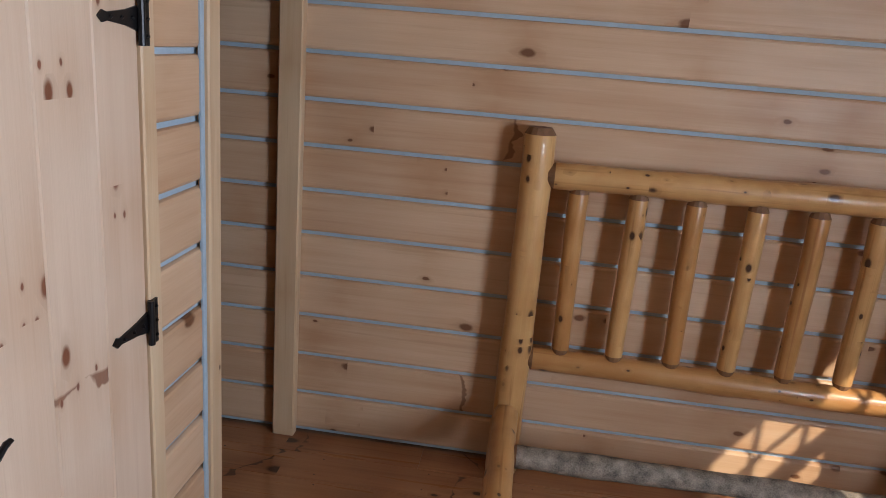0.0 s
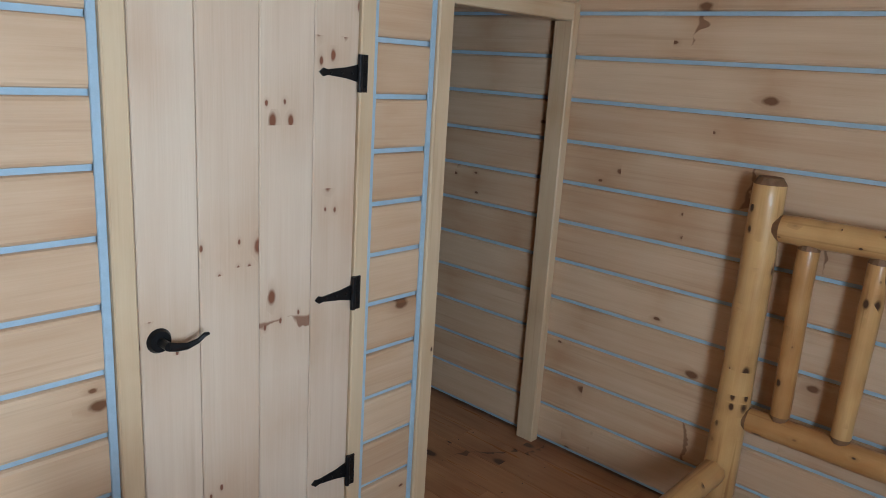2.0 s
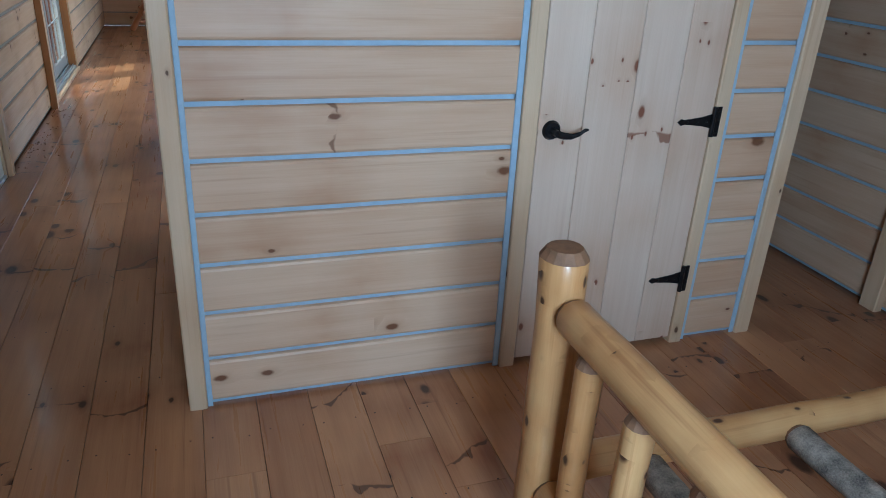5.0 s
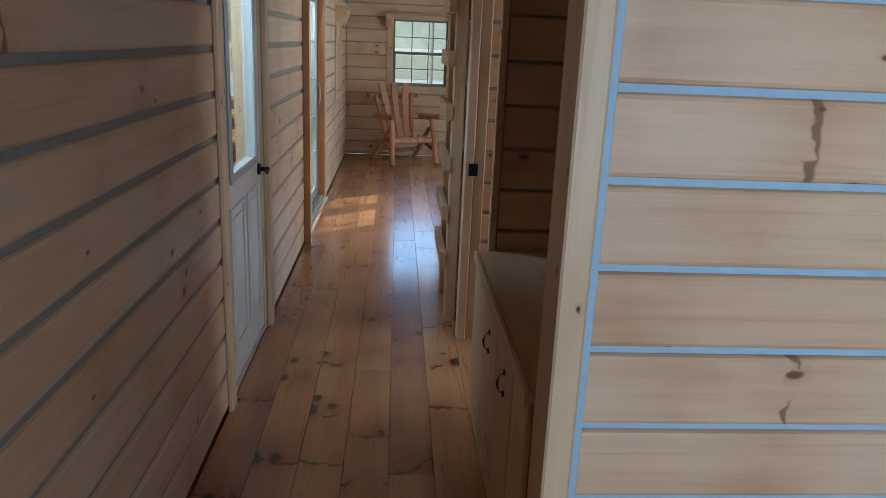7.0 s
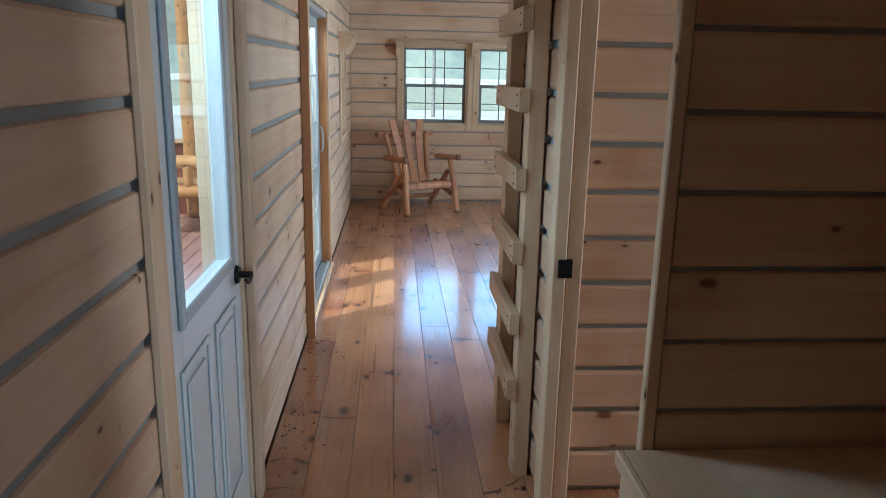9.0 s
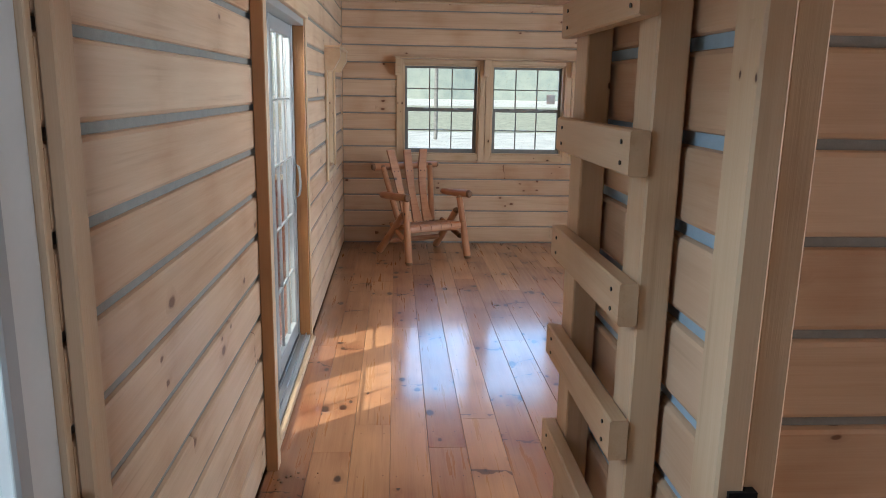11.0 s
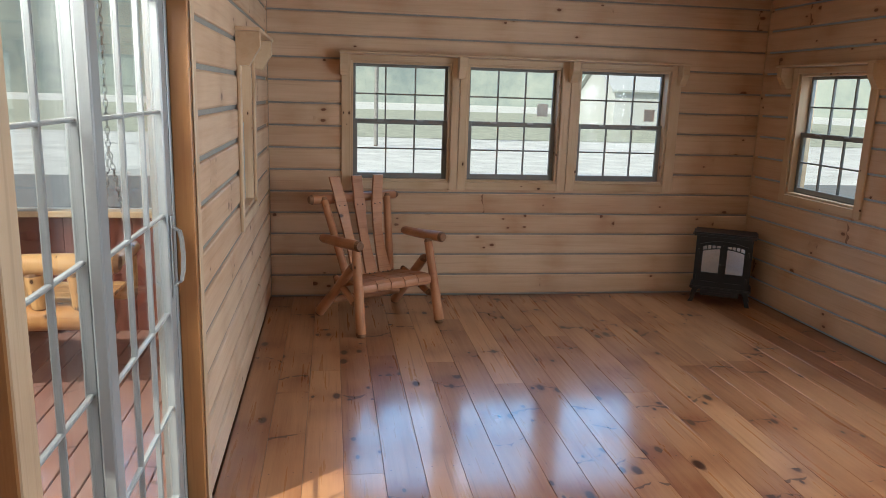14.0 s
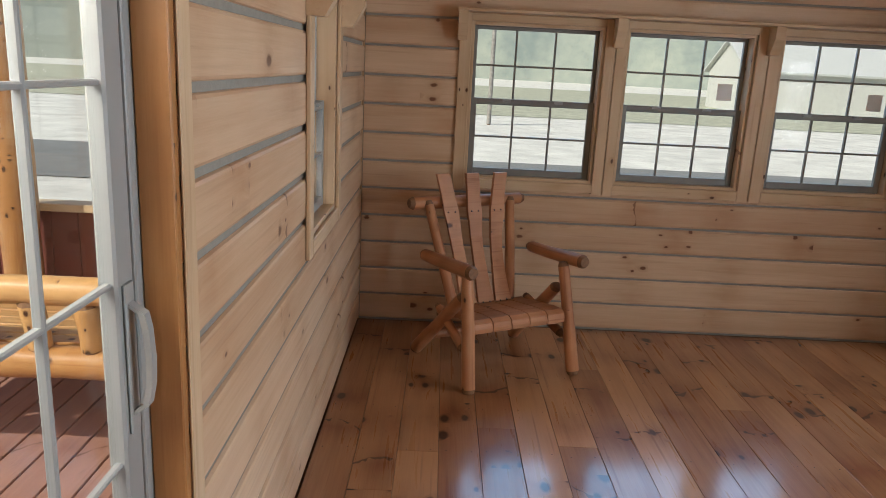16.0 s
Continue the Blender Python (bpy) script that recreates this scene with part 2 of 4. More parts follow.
FLOORWOOD = wood("floor_pine", (0.50, 0.255, 0.12), (0.23, 0.083, 0.035), rough=0.30, knots=0.55, spread=0.26, knot_size=0.030, cell=0.085, knot=(0.05, 0.018, 0.009), coat=0.6, bump=0.05, streak=0.4, gap=0.7, spikes=0.5)
LOGWOOD = wood("peeled_log", (0.68, 0.42, 0.18), (0.42, 0.20, 0.070), rough=0.36, knots=1.0, spread=0.26, knot_size=0.016, cell=0.040, flat=1.0, coat=0.15, knot=(0.06, 0.025, 0.012), streak=0.6, gap=0.10, spikes=0.0)
CHAIRWOOD = wood("cedar_log", (0.60, 0.30, 0.15), (0.34, 0.135, 0.06), rough=0.42, knots=0.6, spread=0.16, knot_size=0.017, cell=0.06, flat=1.0, knot=(0.08, 0.035, 0.02), streak=0.5, gap=0.2, spikes=0.0)
CUTEND = plain("log_cut_end", (0.20, 0.10, 0.048), rough=0.7, vary=0.3, scale=40)
BARK = plain("weathered_bark", (0.22, 0.19, 0.155), rough=0.85, vary=0.85, scale=22, bump=0.6)
# chinking with the blue of the daylight put into its colour
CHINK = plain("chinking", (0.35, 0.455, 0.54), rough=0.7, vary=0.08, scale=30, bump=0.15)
# tan chinking, darkened for the soft shadow in the far wall's joints
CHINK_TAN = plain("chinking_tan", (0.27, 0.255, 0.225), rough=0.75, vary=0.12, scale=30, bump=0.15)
IRON = plain("black_iron", (0.018, 0.017, 0.018), rough=0.38, metal=0.6, vary=0.3, scale=30)
VINYL = plain("white_vinyl", (0.31, 0.32, 0.315), rough=0.35, vary=0.04, scale=6, bump=0.0)
SASH = plain("clay_sash", (0.20, 0.195, 0.18), rough=0.45, vary=0.08, scale=8, bump=0.0)
STEEL = plain("white_painted_steel", (0.55, 0.55, 0.53), rough=0.35, vary=0.04, scale=5, bump=0.02)
STOVE = plain("black_cast_iron", (0.016, 0.018, 0.021), rough=0.42, metal=0.2, vary=0.25, scale=30, bump=0.2)
GLASS = clear_glass("window_glass")
# glass whose metal colour holds the light blue reflection of a window
SCREEN = plain("blue_reflection_glass", (0.42, 0.52, 0.66), rough=0.10, metal=0.9, vary=0.1, scale=4, bump=0.0, coat=1.0)
STICKER = plain("grey_sticker", (0.78, 0.80, 0.80), rough=0.6, vary=0.05)
DECK = wood("deck_board", (0.40, 0.23, 0.185), (0.26, 0.13, 0.105), rough=0.6, knots=0.3, spread=0.2, knot_size=0.02, streak=0.3)
GRAVEL = plain("pale_gravel", (0.74, 0.72, 0.68), rough=0.9, vary=0.22, scale=1.2, bump=0.3)
# far grass, paled: the haze of distance is put into its colour
GRASS = plain("hazed_grass", (0.46, 0.46, 0.36), rough=0.9, vary=0.4, scale=3.0, bump=0.3)
ASPHALT = plain("asphalt", (0.24, 0.24, 0.24), rough=0.85, vary=0.15, scale=3.0, bump=0.2)
BARNRED = plain("dark_red_siding", (0.17, 0.045, 0.032), rough=0.6, vary=0.25, scale=3.0)
SIDING = plain("pale_siding", (0.60, 0.60, 0.58), rough=0.6, vary=0.08, scale=3.0)
# shingle, leaves and bark also lightened to stand for haze
ROOFING = plain("hazed_shingle", (0.55, 0.56, 0.56), rough=0.8, vary=0.3, scale=12.0)
LEAF = plain("leaves", (0.37, 0.41, 0.33), rough=0.6, vary=0.5, scale=2.0, bump=0.0)
TRUNK = plain("tree_bark", (0.30, 0.28, 0.26), rough=0.9, vary=0.4, scale=9.0, bump=0.5)
CHROME = plain("galvanised_steel", (0.55, 0.55, 0.55), rough=0.3, metal=1.0, vary=0.1)


# ---- mesh helpers ----
def finish(name, bm, material, parent=None, label="", m=None, smooth=False):
    me = bpy.data.meshes.new(name)
    bmesh.ops.recalc_face_normals(bm, faces=bm.faces)
    bm.to_mesh(me)
    bm.free()
    if isinstance(material, (list, tuple)):
        for x in material:
            me.materials.append(x)
    else:
        me.materials.append(material)
    if smooth:
        for f in me.polygons:
            f.use_smooth = True
    return place(name, me, parent, label, m)


def place(name, me, parent=None, label="", m=None):
    ob = new(name, me)
    if parent is not None:
        ob.parent = parent
    if m is not None:
        ob.matrix_basis = m
    if label:
        ob["label"] = label
    return ob


def thing(name, label, category, m=None, group="", kind=""):
    ob = new(name)
    if m is not None:
        ob.matrix_basis = m
    return tagged(ob, label, category, group, kind)


def bar_mesh(length, w, h, bevel):
    """A bar along x from 0 to length, w wide in y and h high in z about its axis, with chamfered long edges."""
    a, b, c = w / 2, h / 2, bevel
    ring = [(-a + c, -b), (a - c, -b), (a, -b + c), (a, b - c), (a - c, b), (-a + c, b), (-a, b - c), (-a, -b + c)]
    if c <= 0:
        ring = [(-a, -b), (a, -b), (a, b), (-a, b)]
    n = len(ring)
    verts = [(x, y, z) for x in (0.0, length) for y, z in ring]
    faces = [(i, (i + 1) % n, n + (i + 1) % n, n + i) for i in range(n)] + [tuple(range(n - 1, -1, -1)), tuple(range(n, 2 * n))]
    me = bpy.data.meshes.new("bar")
    me.from_pydata(verts, [], faces)
    return me


CACHE = {}


def bar(name, length, w, h, m, material, parent=None, label="", bevel=0.004):
    key = (round(length, 4), round(w, 4), round(h, 4), round(bevel, 4), material.name)
    if key not in CACHE:
        CACHE[key] = bar_mesh(length, w, h, min(bevel, w * 0.4, h * 0.4))
        CACHE[key].materials.append(material)
    return place(name, CACHE[key], parent, label, m)


def board(name, x0, x1, y0, y1, z0, z1, material, parent=None, axis="x", label="", bevel=0.004):
    """A bar that fills the given box, its grain along axis."""
    cx, cy, cz = (x0 + x1) / 2, (y0 + y1) / 2, (z0 + z1) / 2
    if axis == "x":
        return bar(name, x1 - x0, y1 - y0, z1 - z0, pose(x0, cy, cz), material, parent, label, bevel)
    if axis == "y":
        return bar(name, y1 - y0, x1 - x0, z1 - z0, pose(cx, y0, cz, 0, 0, 90), material, parent, label, bevel)
    return bar(name, z1 - z0, y1 - y0, x1 - x0, pose(cx, cy, z0, 0, -90, 0), material, parent, label, bevel)


def box_into(bm, x0, x1, y0, y1, z0, z1):
    v = [bm.verts.new(p) for p in ((x0, y0, z0), (x1, y0, z0), (x1, y1, z0), (x0, y1, z0), (x0, y0, z1), (x1, y0, z1), (x1, y1, z1), (x0, y1, z1))]
    for f in ((0, 3, 2, 1), (4, 5, 6, 7), (0, 1, 5, 4), (1, 2, 6, 5), (2, 3, 7, 6), (3, 0, 4, 7)):
        bm.faces.new([v[i] for i in f])


def along(a, b):
    """A pose at a whose x axis points to b."""
    a, b = Vector(a), Vector(b)
    q = (b - a).to_track_quat("X", "Z")
    return Matrix.Translation(a) @ q.to_matrix().to_4x4(), (b - a).length


def log_pole(name, a, b, r0, r1, material, parent=None, label="", seed=0, segs=14, taper_ends=True, lump=0.10, end=None):
    """A peeled log from a to b: round, a little crooked, with whittled ends and darker cut faces."""
    m, length = along(a, b)
    rnd = random.Random(seed * 131 + int(length * 1000))
    bm = bmesh.new()
    rings = []
    steps = max(6, int(length / 0.09))
    ts = [0.0, min(0.024 / length, 0.1)] + [i / steps for i in range(1, steps)] + [1 - min(0.024 / length, 0.1), 1.0]
    ph = rnd.random() * 6.28
    for i, t in enumerate(sorted(ts)):
        r = r0 + (r1 - r0) * t
        if taper_ends and (t == 0.0 or t == 1.0):
            r *= 0.72
        bend = 0.10 * r0 * math.sin(3.1 * t + ph)
        ring = []
        for k in range(segs):
            an = 2 * math.pi * k / segs
            rr = r * (1 + lump * noise.noise(Vector((math.cos(an) * 1.3 + seed * 3.7, math.sin(an) * 1.3, t * length * 5))))
            ring.append(bm.verts.new((t * length, bend + rr * math.cos(an), 0.6 * bend + rr * math.sin(an))))
        rings.append(ring)
    last = len(rings) - 2
    for i, (p, q) in enumerate(zip(rings, rings[1:])):
        for k in range(segs):
            f = bm.faces.new((p[k], p[(k + 1) % segs], q[(k + 1) % segs], q[k]))
            whittled = taper_ends and i in (0, last)
            f.smooth = not whittled
            f.material_index = 1 if whittled else 0
    for ring in (rings[0], rings[-1]):
        f = bm.faces.new(ring)
        f.material_index = 1
    return finish(name, bm, [material, end or CUTEND], parent, label, m)


def wall_frame(origin, u, n):
    """Local x along u, local z along the face normal n."""
    u, n = Vector(u), Vector(n)
    v = n.cross(u)
    m = Matrix((u, v, n)).transposed().to_4x4()
    m.translation = Vector(origin)
    return m, (1 if v.z > 0 else -1)


def log_mesh(length, w, t, crown):
    """One milled log face: flat, with eased edges. x from 0 to length, y across, front at z = 0."""
    a = w / 2
    prof = [(-a, -t), (a, -t), (a, -crown), (a - crown * 0.30, -crown * 0.35), (a - crown, 0.0), (-a + crown, 0.0), (-a + crown * 0.30, -crown * 0.35), (-a, -crown)]
    n = len(prof)
    verts = [(x, y, z) for x in (0.0, length) for y, z in prof]
    faces = [(i, (i + 1) % n, n + (i + 1) % n, n + i) for i in range(n)] + [tuple(range(n - 1, -1, -1)), tuple(range(n, 2 * n))]
    me = bpy.data.meshes.new("log")
    me.from_pydata(verts, [], faces)
    return me


def log_piece(parent, m, u0, u1, z0, z1, sgn, material, t, crown=0.011, name="log"):
    key = ("log", round(u1 - u0, 3), round(z1 - z0, 4), t, crown, material.name)
    if key not in CACHE:
        CACHE[key] = log_mesh(u1 - u0, z1 - z0, t, min(crown, (z1 - z0) * 0.3))
        CACHE[key].materials.append(material)
    return place(name, CACHE[key], parent, "", m @ Matrix.Translation((u0, sgn * (z0 + z1) / 2, 0)))


def free_spans(lo, hi, cuts):
    """The parts of [lo, hi] that no cut covers."""
    spans = [(lo, hi)]
    for a, b in cuts:
        spans = [s for p, q in spans for s in ((p, min(q, a)), (max(p, b), q)) if s[1] - s[0] > 0.012]
    return spans


def log_wall(name, label, origin, u, n, length, height, thick, openings, chink, gap=0.026, faces=1, log_t=0.03, seed=1, joint=3.4, inset=0.017, lo=0.0, back=None, material=None):
    """A wall of milled log courses over a chinked core. origin: foot of the face at u = 0; openings: (u0, u1, z0, z1)."""
    material = material or PINE
    rnd = random.Random(seed)
    u, n = Vector(u), Vector(n)
    bm = bmesh.new()
    m, sgn = wall_frame(origin, u, n)
    edges = sorted({lo, height, *[z for o in openings for z in o[2:] if lo < z < height]})
    for z0, z1 in zip(edges, edges[1:]):
        cuts = [(o[0], o[1]) for o in openings if o[2] < z1 - 1e-4 and o[3] > z0 + 1e-4]
        for a, b in free_spans(0, length, cuts):
            box_into(bm, a, b, *sorted((sgn * z0, sgn * z1)), -thick + (inset if faces == 2 else 0), -inset)
    core = finish(name, bm, chink, m=m)
    tagged(core, label, "wall", kind="structure")
    for side in range(faces):
        mm = Matrix.Identity(4)
        ss = sgn
        flip = side == 1
        if flip:
            mm = Matrix.Translation((length, 0, -thick)) @ Matrix.Rotation(math.pi, 4, "Y")
        k = 0
        while BASE + PITCH * k < height - 0.03:
            z0, z1 = BASE + PITCH * k + gap / 2, min(BASE + PITCH * (k + 1) - gap / 2, height - 0.004)
            z0 = max(z0, lo)
            k += 1
            if z1 - z0 < 0.03:
                continue
            touch = [o for o in openings if o[2] < z1 - 1e-4 and o[3] > z0 + 1e-4]
            for a, b in free_spans(0.002, length - 0.002, [(o[0], o[1]) for o in touch]):
                cuts = [a]
                while b - cuts[-1] > joint:
                    cuts.append(cuts[-1] + rnd.uniform(0.45, 0.8) * joint)
                cuts.append(b)
                for p, q in zip(cuts, cuts[1:]):
                    if flip:
                        p, q = length - q, length - p
                    log_piece(core, mm, p + 0.0015, q - 0.0015, z0, z1, ss, material, log_t)
            for o in touch:
                for c, d in free_spans(z0, z1, [(w[2], w[3]) for w in touch if w[0] < o[1] and w[1] > o[0]]):
                    if d - c > 0.02:
                        p, q = (length - o[1], length - o[0]) if flip else (o[0], o[1])
                        log_piece(core, mm, p, q, c, d, ss, material, log_t, crown=0.006)
    return core


# ---- shell ----
bm = bmesh.new()
box_into(bm, -TH, W + TH, NEAR - TH, FAR + TH, -0.20, -0.022)
floor = tagged(finish("floor", bm, CUTEND), "glossy knotty pine plank floor with dark knots", "floor", kind="structure")

L0 = NEAR
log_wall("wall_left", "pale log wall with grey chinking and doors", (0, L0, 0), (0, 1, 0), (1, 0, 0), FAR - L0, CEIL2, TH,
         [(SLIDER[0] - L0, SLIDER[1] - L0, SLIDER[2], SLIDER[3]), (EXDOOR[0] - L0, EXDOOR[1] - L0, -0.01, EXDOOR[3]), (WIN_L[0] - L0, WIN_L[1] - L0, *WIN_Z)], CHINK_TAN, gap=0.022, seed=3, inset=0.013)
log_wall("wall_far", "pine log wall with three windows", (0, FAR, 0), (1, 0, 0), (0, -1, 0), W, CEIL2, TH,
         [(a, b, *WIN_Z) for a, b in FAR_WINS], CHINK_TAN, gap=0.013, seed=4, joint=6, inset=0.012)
log_wall("wall_right", "pine log wall along the cabin", (W, L0, 0), (0, 1, 0), (-1, 0, 0), FAR - L0, CEIL2, TH,
         [(a - L0, b - L0, *WIN_Z) for a, b in [WIN_R, WIN_WASH] + WIN_SIDE], CHINK, gap=0.015, seed=5, joint=9)
log_wall("wall_bedroom_end", "pine log wall of the bedroom with two windows", (0, NEAR, 0), (1, 0, 0), (0, 1, 0), W, CEIL2, TH,
         [(a, b, *WIN_Z) for a, b in WIN_BED], CHINK, gap=0.024, seed=6)

for cx, cy, sx, sy in ((0, FAR, -1, 1), (W, FAR, 1, 1), (0, NEAR, -1, -1), (W, NEAR, 1, -1)):
    bm = bmesh.new()
    box_into(bm, *sorted((cx + sx * 0.013, cx + sx * TH)), *sorted((cy - sy * 0.03, cy + sy * TH)), 0.0, CEIL2)
    box_into(bm, *sorted((cx - sx * 0.03, cx + sx * 0.012)), *sorted((cy + sy * 0.013, cy + sy * TH)), 0.0, CEIL2)
    tagged(finish("corner_post", bm, TRIM), "pine post in the corner of the outer walls", "post", kind="structure")

# bedroom partition with a door and a closet opening
PT = 0.10
log_wall("wall_partition", "log partition with chinking tinted daylight blue round a plank door", (1.03, PY, 0), (1, 0, 0), (0, -1, 0), 3.31 - 1.03, CEIL, PT,
         [(2.155 - 1.03, 2.97 - 1.03, -0.01, 2.07)], CHINK, gap=0.016, faces=2, seed=7, joint=9)
log_wall("wall_closet_header", "log wall above the closet opening", (3.31, PY, 0), (1, 0, 0), (0, -1, 0), W - 3.31, CEIL, PT, [], CHINK, gap=0.024, faces=2, seed=8, lo=1.93)
log_wall("wall_closet_back", "log wall at the back of the closet", (2.10, 1.15, 0), (1, 0, 0), (0, -1, 0), W - 2.10, CEIL, PT, [], CHINK, gap=0.024, faces=2, seed=9)
log_wall("wall_closet_side", "log wall between closet and washroom", (2.10, PY + 0.10, 0), (0, 1, 0), (1, 0, 0), 1.36 - PY, CEIL, PT, [], CHINK, gap=0.024, faces=2, seed=10)
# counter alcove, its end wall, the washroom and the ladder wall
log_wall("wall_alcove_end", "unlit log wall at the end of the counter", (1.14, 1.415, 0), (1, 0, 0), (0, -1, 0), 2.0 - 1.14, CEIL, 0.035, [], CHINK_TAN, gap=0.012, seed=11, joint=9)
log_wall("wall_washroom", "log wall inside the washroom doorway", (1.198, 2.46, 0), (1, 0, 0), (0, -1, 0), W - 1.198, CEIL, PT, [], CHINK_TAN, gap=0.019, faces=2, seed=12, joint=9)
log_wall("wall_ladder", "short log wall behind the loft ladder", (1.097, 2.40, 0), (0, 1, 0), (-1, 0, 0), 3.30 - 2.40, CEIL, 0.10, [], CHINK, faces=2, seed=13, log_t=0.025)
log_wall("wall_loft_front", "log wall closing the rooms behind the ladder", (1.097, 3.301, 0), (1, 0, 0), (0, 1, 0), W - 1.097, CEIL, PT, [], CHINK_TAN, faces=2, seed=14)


def flat_ceiling(name, x0, x1, y0, y1, z, label):
    bm = bmesh.new()
    n = max(1, round((x1 - x0) / 0.18))
    for i in range(n):
        a, b = x0 + (x1 - x0) * i / n, x0 + (x1 - x0) * (i + 1) / n
        box_into(bm, a + 0.002, b - 0.002, y0, y1, z, z + 0.022)
    box_into(bm, x0, x1, y0, y1, z + 0.024, z + 0.10)
    return tagged(finish(name, bm, TRIM), label, "ceiling", kind="structure")


flat_ceiling("ceiling_loft", -TH, W + TH, NEAR - TH, 3.40, CEIL, "pine board ceiling under the loft")
flat_ceiling("ceiling_living", -TH, W + TH, 3.40, FAR + TH, CEIL2, "pine board ceiling of the living room")
board("loft_beam", 0.0, W, 3.30, 3.40, CEIL - 0.13, CEIL2, TRIM, None)
tagged(bpy.data.objects["loft_beam"], "pine beam along the edge of the loft", "beam", kind="structure")
board("crown_trim", 0.0, W, FAR - 0.022, FAR - 0.001, CEIL2 - 0.022, CEIL2 - 0.001, TRIM, None)
tagged(bpy.data.objects["crown_trim"], "thin pine trim under the living room ceiling", "trim", kind="structure")


# ---- trim ----
def trim(name, x0, x1, y0, y1, z0, z1, axis="z", label="pale pine trim board", material=None, bevel=0.005):
    return tagged(board(name, x0, x1, y0, y1, z0, z1, material or TRIM, None, axis, "", bevel), label, "trim", kind="structure")


# partition ends and corner post
trim("trim", 1.028, 1.086, PY - 0.018, PY + PT + 0.018, 0.0, CEIL, label="pine end board of the log partition")
trim("trim", 3.245, 3.315, PY - 0.018, PY + PT + 0.018, 0.0, CEIL, label="pine end board beside the closet opening")
trim("trim", W - 0.05, W - 0.001, PY - 0.012, PY + 0.078, 0.0, 1.93, label="pine post of the closet opening")
trim("trim", 3.315, W - 0.05, PY - 0.012, PY + PT, 1.86, 1.93, axis="x", label="pine header of the closet opening")
for x0, x1 in ((1.087, 1.104), (2.132, 2.154), (2.971, 2.992), (3.224, 3.244)):
    tagged(board("chinking", x0, x1, PY - 0.006, PY + 0.004, 0.0, 2.07, CHINK, None, "z", "", 0.002), "chinking line tinted daylight blue beside the trim", "chinking", kind="structure")
trim("trim", 1.107, 1.138, 1.405, 1.437, 0.0, CEIL, label="pale pine end board of the alcove wall", bevel=0.004)
trim("trim", 1.128, 1.186, 2.312, 2.455, 0.0, CEIL, label="pale pine doorway jamb")
trim("trim", 1.078, 1.127, 2.300, 2.398, 0.0, CEIL, label="pale pine doorway casing")


# ---- windows ----
def window(m, w, z0, z1, label, ledge=(), casing=0.072, sash=None, sill_only=False, thick=TH, left_open=True):
    """A double-hung window in a wall; local x along the wall from 0 to w, local y to the outside, z up."""
    sash = sash or SASH
    win = thing("window_1", label, "window", m, kind="structure")
    h = z1 - z0
    # wooden reveal
    for nm, a in (("jamb", (0.0, 0.018, 0.0, thick, z0, z1)), ("jamb", (w - 0.018, w, 0.0, thick, z0, z1))):
        board(nm, *a, TRIM, win, "z", "", 0.002)
    board("jamb", 0.018, w - 0.018, 0.0, thick, z1 - 0.018, z1, TRIM, win, "x", "", 0.002)
    board("window_sill", 0.018, w - 0.018, 0.0, thick, z0, z0 + 0.018, TRIM, win, "x", "", 0.002)
    x0, x1, b0, b1 = 0.018, w - 0.018, z0 + 0.018, z1 - 0.018
    mid = (b0 + b1) / 2

    def sash_unit(nm, za, zb, y, f):
        s = thing(nm, "", "", None)
        s.parent = win
        for a in ((x0, x0 + f, za, zb), (x1 - f, x1, za, zb)):
            board("stile", a[0], a[1], y, y + 0.03, a[2], a[3], sash, s, "z", "", 0.004)
        for a in ((za, za + f * 1.2), (zb - f, zb)):
            board("rail", x0 + f, x1 - f, y, y + 0.03, a[0], a[1], sash, s, "x", "", 0.004)
        gx0, gx1, gz0, gz1 = x0 + f, x1 - f, za + f * 1.2, zb - f
        bm = bmesh.new()
        box_into(bm, gx0 - 0.004, gx1 + 0.004, y + 0.012, y + 0.016, gz0 - 0.004, gz1 + 0.004)
        g = finish("pane", bm, GLASS, s, "clear glass")
        g.visible_shadow = False
        for i in (1, 2):
            x = gx0 + (gx1 - gx0) * i / 3
            board("muntin", x - 0.006, x + 0.006, y + 0.004, y + 0.024, gz0, gz1, sash, s, "z", "", 0.002)
        z = (gz0 + gz1) / 2
        board("muntin", gx0, gx1, y + 0.0045, y + 0.0235, z - 0.006, z + 0.006, sash, s, "x", "", 0.002)

    sash_unit("upper_sash", mid - 0.018, b1, 0.085, 0.022)
    sash_unit("lower_sash", b0, mid + 0.022, 0.050, 0.036)
    for x in (w * 0.30, w * 0.70):
        board("sash_lock", x - 0.025, x + 0.025, 0.036, 0.052, mid + 0.004, mid + 0.020, VINYL, win, "x", "white sash lock", 0.005)
    return win


def case_board(name, parent, x0, x1, z0, z1, axis, t=0.019):
    return board(name, x0, x1, -t, -0.001, z0, z1, TRIM, parent, axis, "", 0.004)


def corbel(parent, x, z, depth=0.120, h=0.16, t=0.055):
    """A sawn bracket under a ledge, cut back at its lower front."""
    bm = bmesh.new()
    prof = [(-0.001, z), (-depth, z), (-depth, z - h * 0.45), (-depth * 0.55, z - h), (-0.001, z - h)]
    for xx in (x - t / 2, x + t / 2):
        bm.faces.new([bm.verts.new((xx, y, zz)) for y, zz in prof])
    bm.verts.ensure_lookup_table()
    n = len(prof)
    for i in range(n):
        j = (i + 1) % n
        bm.faces.new((bm.verts[i], bm.verts[j], bm.verts[n + j], bm.verts[n + i]))
    return finish("corbel", bm, TRIM, parent, "sawn pine corbel")


